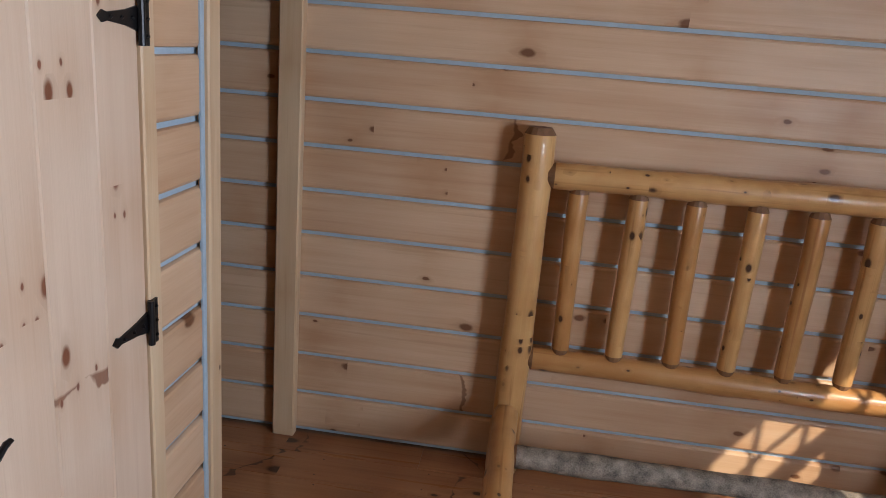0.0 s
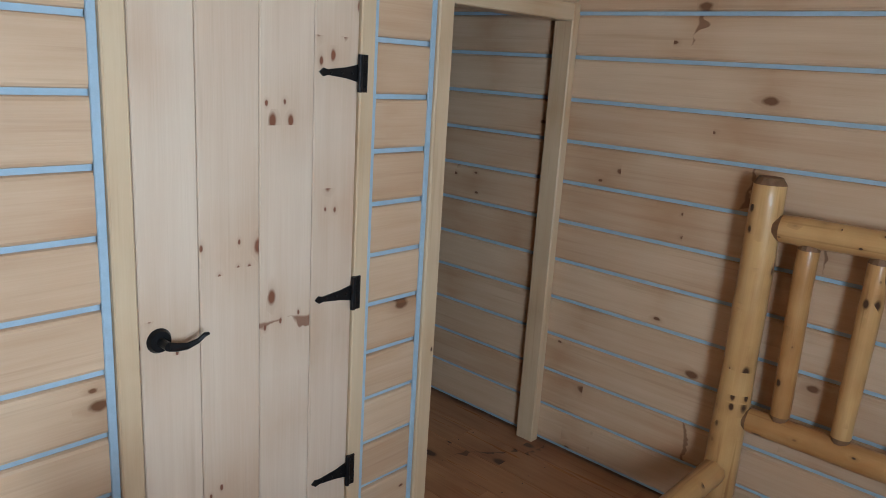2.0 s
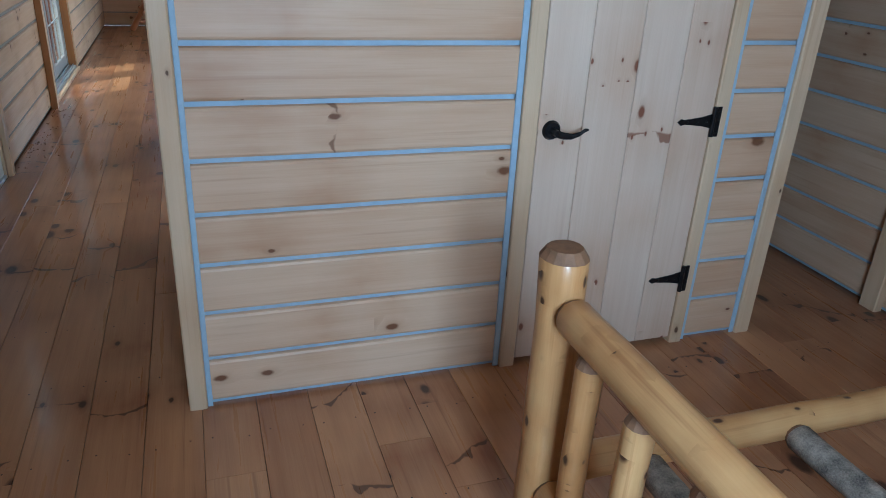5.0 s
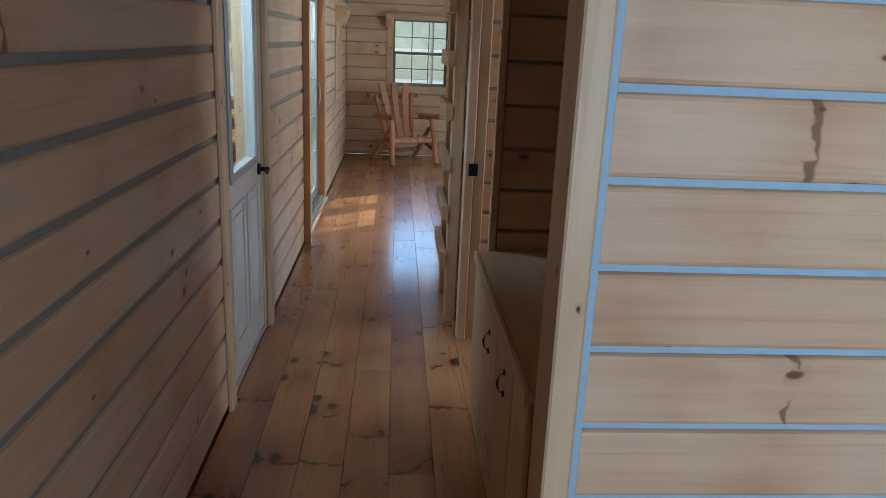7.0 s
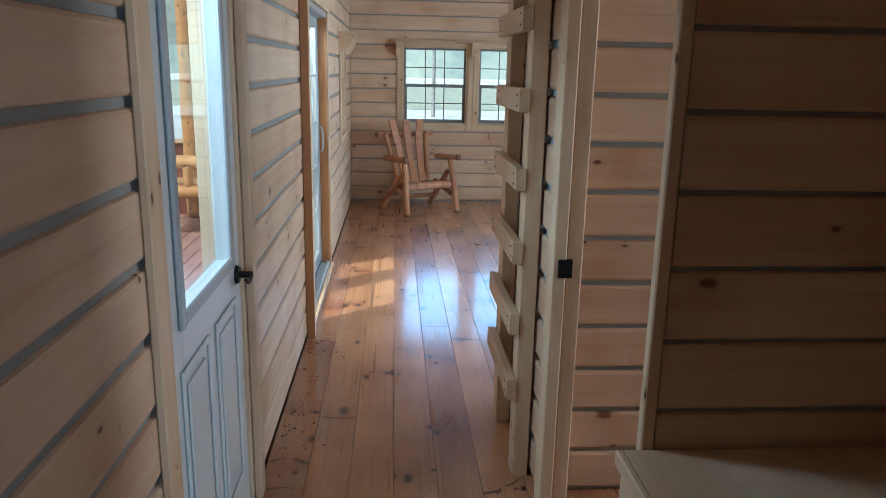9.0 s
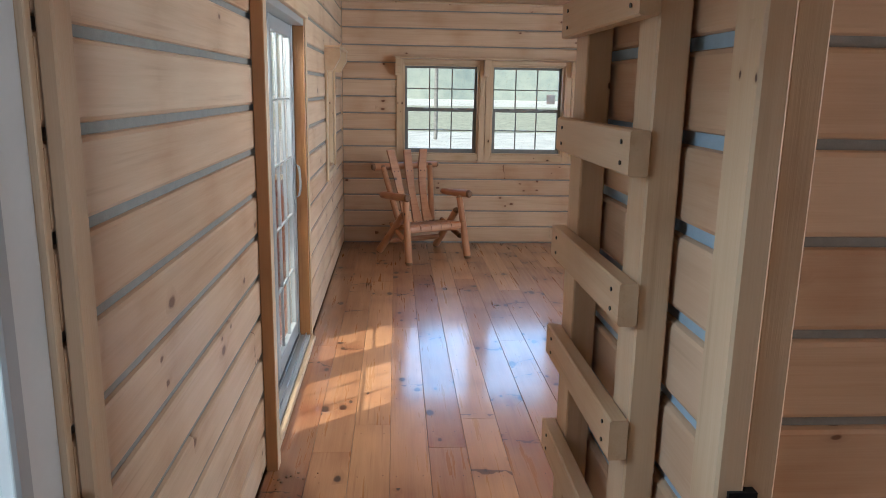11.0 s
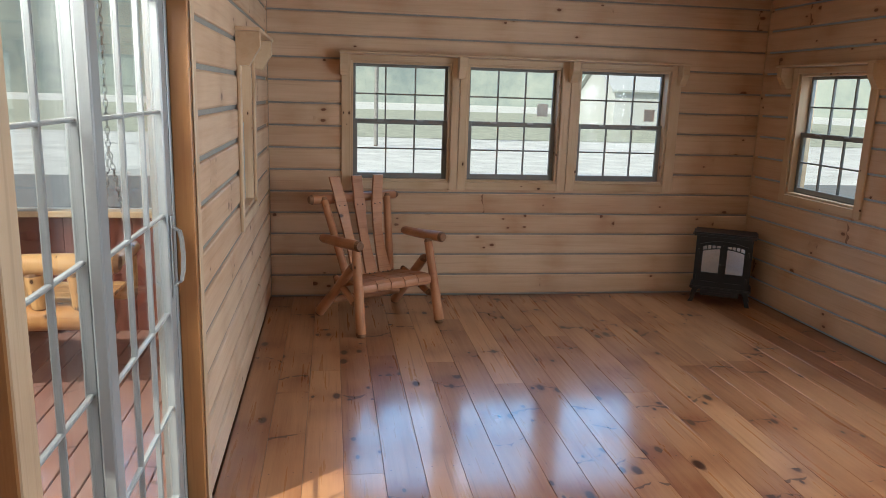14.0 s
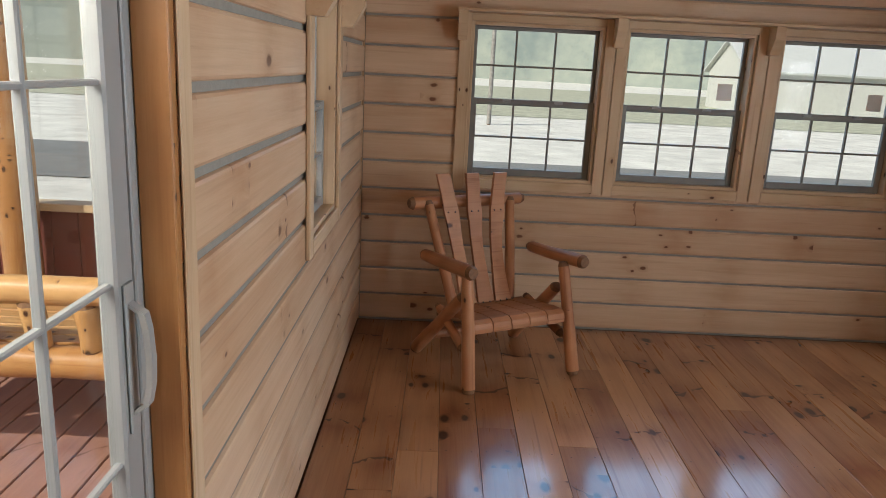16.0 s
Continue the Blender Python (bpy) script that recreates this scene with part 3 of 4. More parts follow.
# far wall: three windows under one ledge
za, zb = WIN_Z
for i, (a, b) in enumerate(FAR_WINS):
    w1 = window(pose(a, FAR, 0), b - a, za, zb, ("pine-cased double-hung window with grey sashes and grid, " + ("behind the log chair", "in the middle of three", "near the black stove")[i]))
    if i == 0:
        case_board("casing", w1, -0.072, 0.0, za - 0.062, zb + 0.045, "z")
    if i == 2:
        case_board("casing", w1, b - a, b - a + 0.09, za - 0.062, zb + 0.045, "z")
    nxt = FAR_WINS[i + 1][0] - a if i < 2 else None
    if nxt:
        case_board("casing", w1, b - a, (b - a + nxt) / 2 - 0.002, za - 0.062, zb + 0.045, "z")
        case_board("casing", w1, (b - a + nxt) / 2 + 0.002, nxt, za - 0.062, zb + 0.045, "z")
    case_board("casing", w1, 0.0, b - a, zb, zb + 0.045, "x")
    case_board("window_stool", w1, 0.0, b - a, za - 0.062, za, "x")
ledge = thing("window_ledge", "thin pine ledge on corbels above three windows", "ledge", pose(0, FAR, 0), kind="structure")
board("shelf", 0.545, 3.36, -0.125, -0.003, 1.933, 1.951, TRIM, ledge, "x")
for x in (0.575, 1.49, 2.40, 3.325):
    corbel(ledge, x, 1.932)

# right wall: one window in sight; local x runs towards -y
w2 = window(pose(W, WIN_R[1], 0, 0, 0, -90), WIN_R[1] - WIN_R[0], za, zb, "pine-cased double-hung window beside the stove corner")
wr = WIN_R[1] - WIN_R[0]
case_board("casing", w2, -0.072, 0, za - 0.062, zb + 0.045, "z")
case_board("casing", w2, wr, wr + 0.072, za - 0.062, zb + 0.045, "z")
case_board("casing", w2, 0, wr, zb, zb + 0.045, "x")
case_board("window_stool", w2, 0, wr, za - 0.062, za, "x")
ledge2 = thing("window_ledge", "thin pine ledge on corbels above the side window", "ledge", pose(W, WIN_R[1], 0, 0, 0, -90), kind="structure")
board("shelf", -0.15, wr + 0.15, -0.125, -0.003, 1.933, 1.951, TRIM, ledge2, "x")
for x in (-0.10, wr + 0.10):
    corbel(ledge2, x, 1.932)

# the added windows, never in view
for a, b in WIN_SIDE + [WIN_WASH]:
    w5 = window(pose(W, b, 0, 0, 0, -90), b - a, za, zb, "unseen pine-cased double-hung window added in the long wall for light")
    case_board("casing", w5, -0.06, 0, za - 0.062, zb + 0.045, "z")
    case_board("casing", w5, b - a, b - a + 0.06, za - 0.062, zb + 0.045, "z")
    case_board("casing", w5, 0, b - a, zb, zb + 0.045, "x")
    case_board("window_stool", w5, 0, b - a, za - 0.062, za, "x")

# left wall: small window; local x runs towards +y
w3 = window(pose(0, WIN_L[0], 0, 0, 0, 90), WIN_L[1] - WIN_L[0], za, zb, "narrow pine-cased window beside the sliding door", sash=VINYL)
wl = WIN_L[1] - WIN_L[0]
case_board("casing", w3, -0.072, 0, za - 0.062, zb + 0.045, "z")
case_board("casing", w3, wl, wl + 0.072, za - 0.062, zb + 0.045, "z")
case_board("casing", w3, 0, wl, zb, zb + 0.045, "x")
case_board("window_stool", w3, 0, wl, za - 0.062, za, "x")
ledge3 = thing("window_ledge", "short pine ledge on corbels above the narrow window", "ledge", pose(0, WIN_L[0], 0, 0, 0, 90), kind="structure")
board("shelf", -0.12, wl + 0.12, -0.125, -0.003, 1.933, 1.951, TRIM, ledge3, "x")
for x in (-0.05, wl + 0.05):
    corbel(ledge3, x, 1.932, depth=0.12, h=0.17, t=0.07)

# bedroom end wall: two windows; local x runs towards -x
for a, b in WIN_BED:
    w4 = window(pose(b, NEAR, 0, 0, 0, 180), b - a, za, zb, "pine-cased double-hung bedroom window")
    case_board("casing", w4, -0.06, 0, za - 0.062, zb + 0.07, "z")
    case_board("casing", w4, b - a, b - a + 0.06, za - 0.062, zb + 0.07, "z")
    case_board("casing", w4, 0, b - a, zb, zb + 0.07, "x")
    case_board("window_stool", w4, 0, b - a, za - 0.062, za, "x")


# ---- sliding glass door ----
sd = thing("door_1", "white vinyl sliding glass door with grid bars, closed, cased in pine", "sliding door", pose(0, SLIDER[0], 0, 0, 0, 90), kind="structure")
sw, sz0, sz1 = SLIDER[1] - SLIDER[0], SLIDER[2], SLIDER[3]
for a in ((0.0, 0.055), (sw - 0.055, sw)):
    board("door_frame", a[0], a[1], 0.068, TH, sz0, sz1, VINYL, sd, "z", "", 0.003)
    b = (0.0, 0.028) if a[0] == 0.0 else (sw - 0.028, sw)
    board("jamb", b[0], b[1], 0.0, 0.067, sz0, sz1, AMBER, sd, "z", "amber oiled pine jamb", 0.003)
board("door_frame", 0.035, sw - 0.035, 0.0, TH, sz1 - 0.04, sz1, VINYL, sd, "x", "", 0.003)
board("track", 0.035, sw - 0.035, 0.0, TH, sz0 - 0.015, sz0 + 0.03, VINYL, sd, "x", "", 0.003)
for y in (0.022, 0.060, 0.090):
    board("track_rail", 0.035, sw - 0.035, y, y + 0.006, sz0 + 0.03, sz0 + 0.042, CHROME, sd, "x", "", 0.001)


def glass_leaf(name, x0, x1, y, handle):
    leaf = thing(name, "", "", None)
    leaf.parent = sd
    f, z0, z1 = 0.070, sz0 + 0.044, sz1 - 0.042
    for a in ((x0, x0 + f), (x1 - f, x1)):
        board("stile", a[0], a[1], y, y + 0.035, z0, z1, VINYL, leaf, "z", "", 0.005)
    board("rail", x0 + f, x1 - f, y, y + 0.035, z0, z0 + 0.10, VINYL, leaf, "x", "", 0.005)
    board("rail", x0 + f, x1 - f, y, y + 0.035, z1 - 0.075, z1, VINYL, leaf, "x", "", 0.005)
    bm = bmesh.new()
    box_into(bm, x0 + f - 0.004, x1 - f + 0.004, y + 0.015, y + 0.020, z0 + 0.096, z1 - 0.071)
    g = finish("pane", bm, GLASS, leaf, "clear glass")
    g.visible_shadow = False
    gx0, gx1, gz0, gz1 = x0 + f, x1 - f, z0 + 0.10, z1 - 0.075
    for i in (1, 2):
        x = gx0 + (gx1 - gx0) * i / 3
        board("grid_bar", x - 0.0055, x + 0.0055, y + 0.008, y + 0.026, gz0, gz1, VINYL, leaf, "z", "", 0.003)
    for i in range(1, 5):
        z = gz0 + (gz1 - gz0) * i / 5
        board("grid_bar", gx0, gx1, y + 0.009, y + 0.025, z - 0.0055, z + 0.0055, VINYL, leaf, "x", "", 0.003)
    if handle:
        hx = x1 - f / 2
        bm = bmesh.new()
        pts = [(0.0, 0.0), (-0.030, 0.02), (-0.038, 0.06), (-0.040, 0.11), (-0.036, 0.17), (-0.030, 0.20), (0.0, 0.22)]
        rings = []
        for py, pz in pts:
            rings.append([bm.verts.new((hx + dx, y + py + dy, 0.955 + pz)) for dx, dy in ((-0.011, -0.006), (0.011, -0.006), (0.011, 0.006), (-0.011, 0.006))])
        for p, q in zip(rings, rings[1:]):
            for k in range(4):
                bm.faces.new((p[k], p[(k + 1) % 4], q[(k + 1) % 4], q[k]))
        bm.faces.new(rings[0])
        bm.faces.new(rings[-1])
        finish("pull_handle", bm, VINYL, leaf, "white curved pull handle")
        board("handle_plate", hx - 0.019, hx + 0.019, y - 0.007, y - 0.001, 0.92, 1.21, VINYL, leaf, "z", "", 0.003)
    return leaf


half = sw / 2
glass_leaf("fixed_leaf", 0.057, half + 0.045, 0.110, False)
glass_leaf("sliding_leaf", half - 0.045, sw - 0.057, 0.072, True)
case_board("casing", sd, -0.072, 0.0, 0.0, sz1 + 0.07, "z", 0.050)
# added strip; shade on the casing's near edge is put into its brown
board("backband", -0.080, -0.073, -0.050, -0.001, 0.0, sz1 + 0.07, AMBER, sd, "z", "brown strip added for the shaded casing edge", 0.003)
case_board("casing", sd, sw, sw + 0.062, 0.0, sz1 + 0.07, "z", 0.008)
case_board("casing", sd, 0.0, sw, sz1, sz1 + 0.07, "x", 0.024)
case_board("threshold", sd, 0.0, sw, 0.0, sz0 + 0.012, "x", 0.03)


# ---- entrance door ----
ed = thing("door_2", "white steel entrance door with a half glass and raised panels, closed", "door", pose(0, EXDOOR[0], 0, 0, 0, 90), kind="structure")
ew, ez1 = EXDOOR[1] - EXDOOR[0], EXDOOR[3]
for a in ((0.0, 0.022), (ew - 0.022, ew)):
    board("jamb", a[0], a[1], 0.0, TH, 0.0, ez1, TRIM, ed, "z", "", 0.002)
board("jamb", 0.022, ew - 0.022, 0.0, TH, ez1 - 0.02, ez1, TRIM, ed, "x", "", 0.002)
board("threshold", 0.022, ew - 0.022, 0.0, TH, 0.0, 0.022, CHROME, ed, "x", "", 0.003)
leaf = thing("door_leaf", "", "", None)
leaf.parent = ed
dx0, dx1, dz0, dz1 = 0.024, ew - 0.024, 0.026, ez1 - 0.022
gl0, gl1, gz0, gz1 = 0.17, ew - 0.17, 1.00, 1.90
y0, y1 = 0.012, 0.056
board("stile", dx0, gl0, y0, y1, dz0, dz1, STEEL, leaf, "z", "", 0.002)
board("stile", gl1, dx1, y0, y1, dz0, dz1, STEEL, leaf, "z", "", 0.002)
board("rail", gl0, gl1, y0, y1, dz0, gz0, STEEL, leaf, "x", "", 0.0)
board("rail", gl0, gl1, y0, y1, gz1, dz1, STEEL, leaf, "x", "", 0.0)
for a in ((gl0 - 0.03, gl0 + 0.012, gz0 - 0.03, gz1 + 0.03, "z"), (gl1 - 0.012, gl1 + 0.03, gz0 - 0.03, gz1 + 0.03, "z"),
          (gl0 + 0.012, gl1 - 0.012, gz0 - 0.03, gz0 + 0.012, "x"), (gl0 + 0.012, gl1 - 0.012, gz1 - 0.012, gz1 + 0.03, "x")):
    board("glazing_bead", a[0], a[1], y0 - 0.013, y0 - 0.0005, a[2], a[3], VINYL, leaf, a[4], "", 0.006)
bm = bmesh.new()
box_into(bm, gl0 + 0.002, gl1 - 0.002, 0.030, 0.036, gz0 + 0.002, gz1 - 0.002)
pane = finish("pane", bm, GLASS, leaf, "clear glass")
pane.visible_shadow = False
for px0, px1 in ((0.13, ew / 2 - 0.04), (ew / 2 + 0.04, ew - 0.13)):
    p0, p1 = 0.19, 0.86
    for a in ((px0, px0 + 0.02, p0, p1, "z"), (px1 - 0.02, px1, p0, p1, "z"), (px0 + 0.02, px1 - 0.02, p0, p0 + 0.02, "x"), (px0 + 0.02, px1 - 0.02, p1 - 0.02, p1, "x")):
        board("panel_moulding", a[0], a[1], y0 - 0.010, y0 - 0.0005, a[2], a[3], STEEL, leaf, a[4], "", 0.004)
    board("raised_panel", px0 + 0.05, px1 - 0.05, y0 - 0.008, y0 - 0.0005, p0 + 0.05, p1 - 0.05, STEEL, leaf, "z", "", 0.006)


def lever(parent, x, z, y, side=1, label="black lever handle"):
    """A lever handle: round rose, neck and a drooping lever, out of a face at local y towards -y; side: which way it points."""
    bm = bmesh.new()
    bmesh.ops.create_cone(bm, cap_ends=True, segments=24, radius1=0.034, radius2=0.028, depth=0.012, matrix=pose(x, y - 0.0065, z, 90))
    bmesh.ops.create_cone(bm, cap_ends=True, segments=14, radius1=0.012, radius2=0.012, depth=0.045, matrix=pose(x, y - 0.033, z, 90))
    pts = [(0.0, 0.0, 0.013), (0.02, -0.006, 0.012), (0.05, -0.010, 0.010), (0.08, -0.002, 0.008), (0.097, 0.010, 0.007), (0.110, 0.012, 0.004)]
    rings = [[bm.verts.new((x + side * px, y - 0.055 + 0.006 * math.cos(k * math.pi / 4), z + pz + pr * math.sin(k * math.pi / 4))) for k in range(8)] for px, pz, pr in pts]
    for p, q in zip(rings, rings[1:]):
        for k in range(8):
            bm.faces.new((p[k], p[(k + 1) % 8], q[(k + 1) % 8], q[k]))
    bm.faces.new(rings[0])
    bm.faces.new(rings[-1])
    return finish("door_handle", bm, IRON, parent, label)


lever(leaf, ew - 0.085, 0.925, y0, -1)
case_board("casing", ed, -0.10, -0.012, 0.0, ez1 + 0.07, "z", 0.022)
case_board("casing", ed, ew + 0.006, ew + 0.075, 0.0, ez1 + 0.07, "z", 0.030)
case_board("casing", ed, -0.012, ew + 0.006, ez1 - 0.003, ez1 + 0.07, "x", 0.022)


# ---- bedroom plank door ----
pd = thing("door_3", "whitened knotty pine plank door on black strap hinges, closed", "door", pose(0, PY, 0), kind="structure")
for a in ((2.155, 2.214), (2.914, 2.970)):
    board("casing", a[0], a[1], -0.020, PT - 0.02, 0.0, 2.07, TRIM, pd, "z", "", 0.004)
board("casing", 2.214, 2.914, -0.020, PT - 0.02, 2.01, 2.07, TRIM, pd, "x", "", 0.004)
xs = [2.218, 2.385, 2.570, 2.750, 2.911]
for a, b in zip(xs, xs[1:]):
    board("door_board", a + 0.001, b - 0.001, -0.012, 0.024, 0.028, 2.004, DOORPINE, pd, "z", "", 0.003)
for z in (0.40, 1.60):
    board("batten", 2.28, 2.90, 0.026, 0.05, z - 0.05, z + 0.05, DOORPINE, pd, "x")


def strap_hinge(parent, x, z):
    """A black T hinge: an upright plate on the casing, a tapering strap on the door, screw heads."""
    bm = bmesh.new()
    box_into(bm, x - 0.008, x + 0.022, -0.0265, -0.021, z - 0.055, z + 0.055)
    bmesh.ops.create_cone(bm, cap_ends=True, segments=12, radius1=0.008, radius2=0.008, depth=0.11, matrix=pose(x - 0.006, -0.025, z))
    prof = [(-0.006, 0.026), (-0.05, 0.016), (-0.12, 0.008), (-0.135, 0.012), (-0.150, 0.0), (-0.135, -0.012), (-0.12, -0.008), (-0.05, -0.016), (-0.006, -0.026)]
    a = [bm.verts.new((x + px, -0.0175, z + pz)) for px, pz in prof]
    b = [bm.verts.new((x + px, -0.0125, z + pz)) for px, pz in prof]
    bm.faces.new(a)
    bm.faces.new(list(reversed(b)))
    for i in range(len(prof)):
        j = (i + 1) % len(prof)
        bm.faces.new((a[i], a[j], b[j], b[i]))
    for dx, dz in ((-0.03, 0), (-0.07, 0), (-0.11, 0), (0.014, 0.036), (0.014, -0.036), (0.014, 0.0)):
        yy = -0.0185 if dx < 0 else -0.0275
        bmesh.ops.create_icosphere(bm, subdivisions=1, radius=0.005, matrix=pose(x + dx, yy, z + dz))
    return finish("hinge", bm, IRON, parent, "black iron strap hinge")


for z in (1.62, 0.935, 0.300):
    strap_hinge(pd, 2.914, z)
lever(pd, 2.268, 0.925, -0.012, 1)


# ---- log bed ----
def log_bed():
    bed = thing("log_bed", "bare peeled-log bed frame without a mattress, on the plank floor", "bed")
    hx, fx, ya, yb = 3.955, 1.87, -0.87, -2.40
    s = 1
    for y in (ya, yb):
        log_pole("head_post", (hx, y, 0.0), (hx, y, 1.365), 0.062, 0.054, LOGWOOD, bed, seed=s)
        log_pole("foot_post", (fx, y, 0.0), (fx, y, 0.91), 0.060, 0.055, LOGWOOD, bed, seed=s + 1)
        s += 2
    log_pole("head_top_rail", (hx, ya - 0.045, 1.205), (hx, yb + 0.045, 1.215), 0.046, 0.050, LOGWOOD, bed, seed=11)
    log_pole("head_low_rail", (hx, ya - 0.045, 0.50), (hx, yb + 0.045, 0.50), 0.044, 0.048, LOGWOOD, bed, seed=12)
    log_pole("foot_top_rail", (fx, ya - 0.045, 0.765), (fx, yb + 0.045, 0.765), 0.046, 0.048, LOGWOOD, bed, seed=13)
    log_pole("foot_low_rail", (fx, ya - 0.045, 0.26), (fx, yb + 0.045, 0.26), 0.044, 0.046, LOGWOOD, bed, seed=14)
    for i in range(7):
        y = -1.035 - 0.2017 * i
        log_pole("spindle", (hx, y, 0.535), (hx, y, 1.172), 0.033, 0.036, LOGWOOD, bed, seed=20 + i, segs=12)
        log_pole("spindle", (fx, y, 0.295), (fx, y, 0.728), 0.031, 0.033, LOGWOOD, bed, seed=40 + i, segs=12)
    for y in (ya, yb):
        log_pole("side_rail", (fx + 0.03, y + 0.012, 0.27), (hx - 0.02, y + 0.012, 0.285), 0.050, 0.046, LOGWOOD, bed, seed=60 + int(-y))
    for i, x in enumerate((2.18, 2.67, 3.15, 3.64)):
        log_pole("slat", (x, ya - 0.02, 0.265), (x + 0.015, yb + 0.03, 0.265), 0.042, 0.038, BARK, bed, "grey bark-covered cross pole", seed=70 + i, lump=0.18)
    bed.matrix_basis = pose(0.018, PY - 0.012, 0)
    return bed


log_bed()


# ---- counter in the alcove ----
cab = thing("base_cabinet", "pale pine base cabinet with plain doors and black pulls", "cabinet")
board("body", 1.077, 1.70, 0.125, 1.39, 0.0, 0.744, TRIM, cab, "y", "", 0.003)
for a, b, py, pz in ((0.135, 0.350, None, 0), (0.374, 0.680, 0.50, 0.62), (0.690, 1.385, 0.866, 0.60)):
    board("cabinet_door", 1.058, 1.076, a, b, 0.09, 0.735, TRIM, cab, "z", "", 0.004)
    if py is None:
        continue
    bm = bmesh.new()
    ring = []
    for k in range(9):
        an = math.pi * k / 8
        ring.append([bm.verts.new((-0.022 * math.sin(an) + 0.004 * math.cos(q * math.pi / 3) * math.sin(an), 0.004 * math.sin(q * math.pi / 3), 0.034 * math.cos(an) + 0.004 * math.cos(q * math.pi / 3) * math.cos(an))) for q in range(6)])
    for p, q in zip(ring, ring[1:]):
        for k in range(6):
            bm.faces.new((p[k], p[(k + 1) % 6], q[(k + 1) % 6], q[k]))
    bm.faces.new(ring[0])
    bm.faces.new(ring[-1])
    for z in (-0.036, 0.036):
        bmesh.ops.create_cone(bm, cap_ends=True, segments=10, radius1=0.011, radius2=0.008, depth=0.006, matrix=pose(-0.003, 0, z, 0, -90))
    finish("pull", bm, IRON, cab, "black arched pull", pose(1.058, py, pz))
top = thing("worktop", "plank-built pine worktop with a pale front edge on the cabinet", "worktop")
for a, b in ((1.067, 1.270), (1.2705, 1.485), (1.4855, 1.71)):
    board("top_board", a, b, 0.122, 1.398, 0.746, 0.779, TRIM, top, "y", "", 0.002)
board("front_edge", 1.046, 1.0665, 0.122, 1.398, 0.742, 0.781, TRIM, top, "y", "", 0.005)
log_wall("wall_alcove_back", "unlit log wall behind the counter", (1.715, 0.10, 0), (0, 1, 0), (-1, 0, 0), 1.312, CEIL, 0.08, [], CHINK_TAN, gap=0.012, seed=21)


# ---- loft ladder ----
lad = thing("loft_ladder", "pine loft ladder with screwed rungs on a log wall", "ladder")
board("upright", 0.985, 1.048, 2.648, 2.755, 0.0, CEIL, TRIM, lad, "z", "", 0.004)
board("upright", 0.985, 1.048, 3.140, 3.255, 0.0, CEIL, TRIM, lad, "z", "", 0.004)
lad.matrix_basis = pose(0.038, -0.065, 0)
for z in (0.345, 0.62, 0.907, 1.19, 1.48, 1.767, 2.045):
    rung = board("rung", 0.946, 0.984, 2.640, 3.262, z, z + 0.086, TRIM, lad, "y", "", 0.004)
    for y in (2.69, 3.20):
        for dz in (0.022, 0.062):
            bm = bmesh.new()
            bmesh.ops.create_cone(bm, cap_ends=True, segments=10, radius1=0.0048, radius2=0.004, depth=0.003, matrix=pose(0.945, y, z + dz, 0, 90))
            finish("screw", bm, IRON, lad)
bm = bmesh.new()
box_into(bm, 1.098, 1.146, 2.292, 2.2995, 0.935, 1.0)
box_into(bm, 1.1285, 1.146, 2.2995, 2.3115, 0.935, 1.0)
strike = tagged(finish("strike_plate", bm, IRON), "small black strike plate on the doorway jamb", "strike plate")


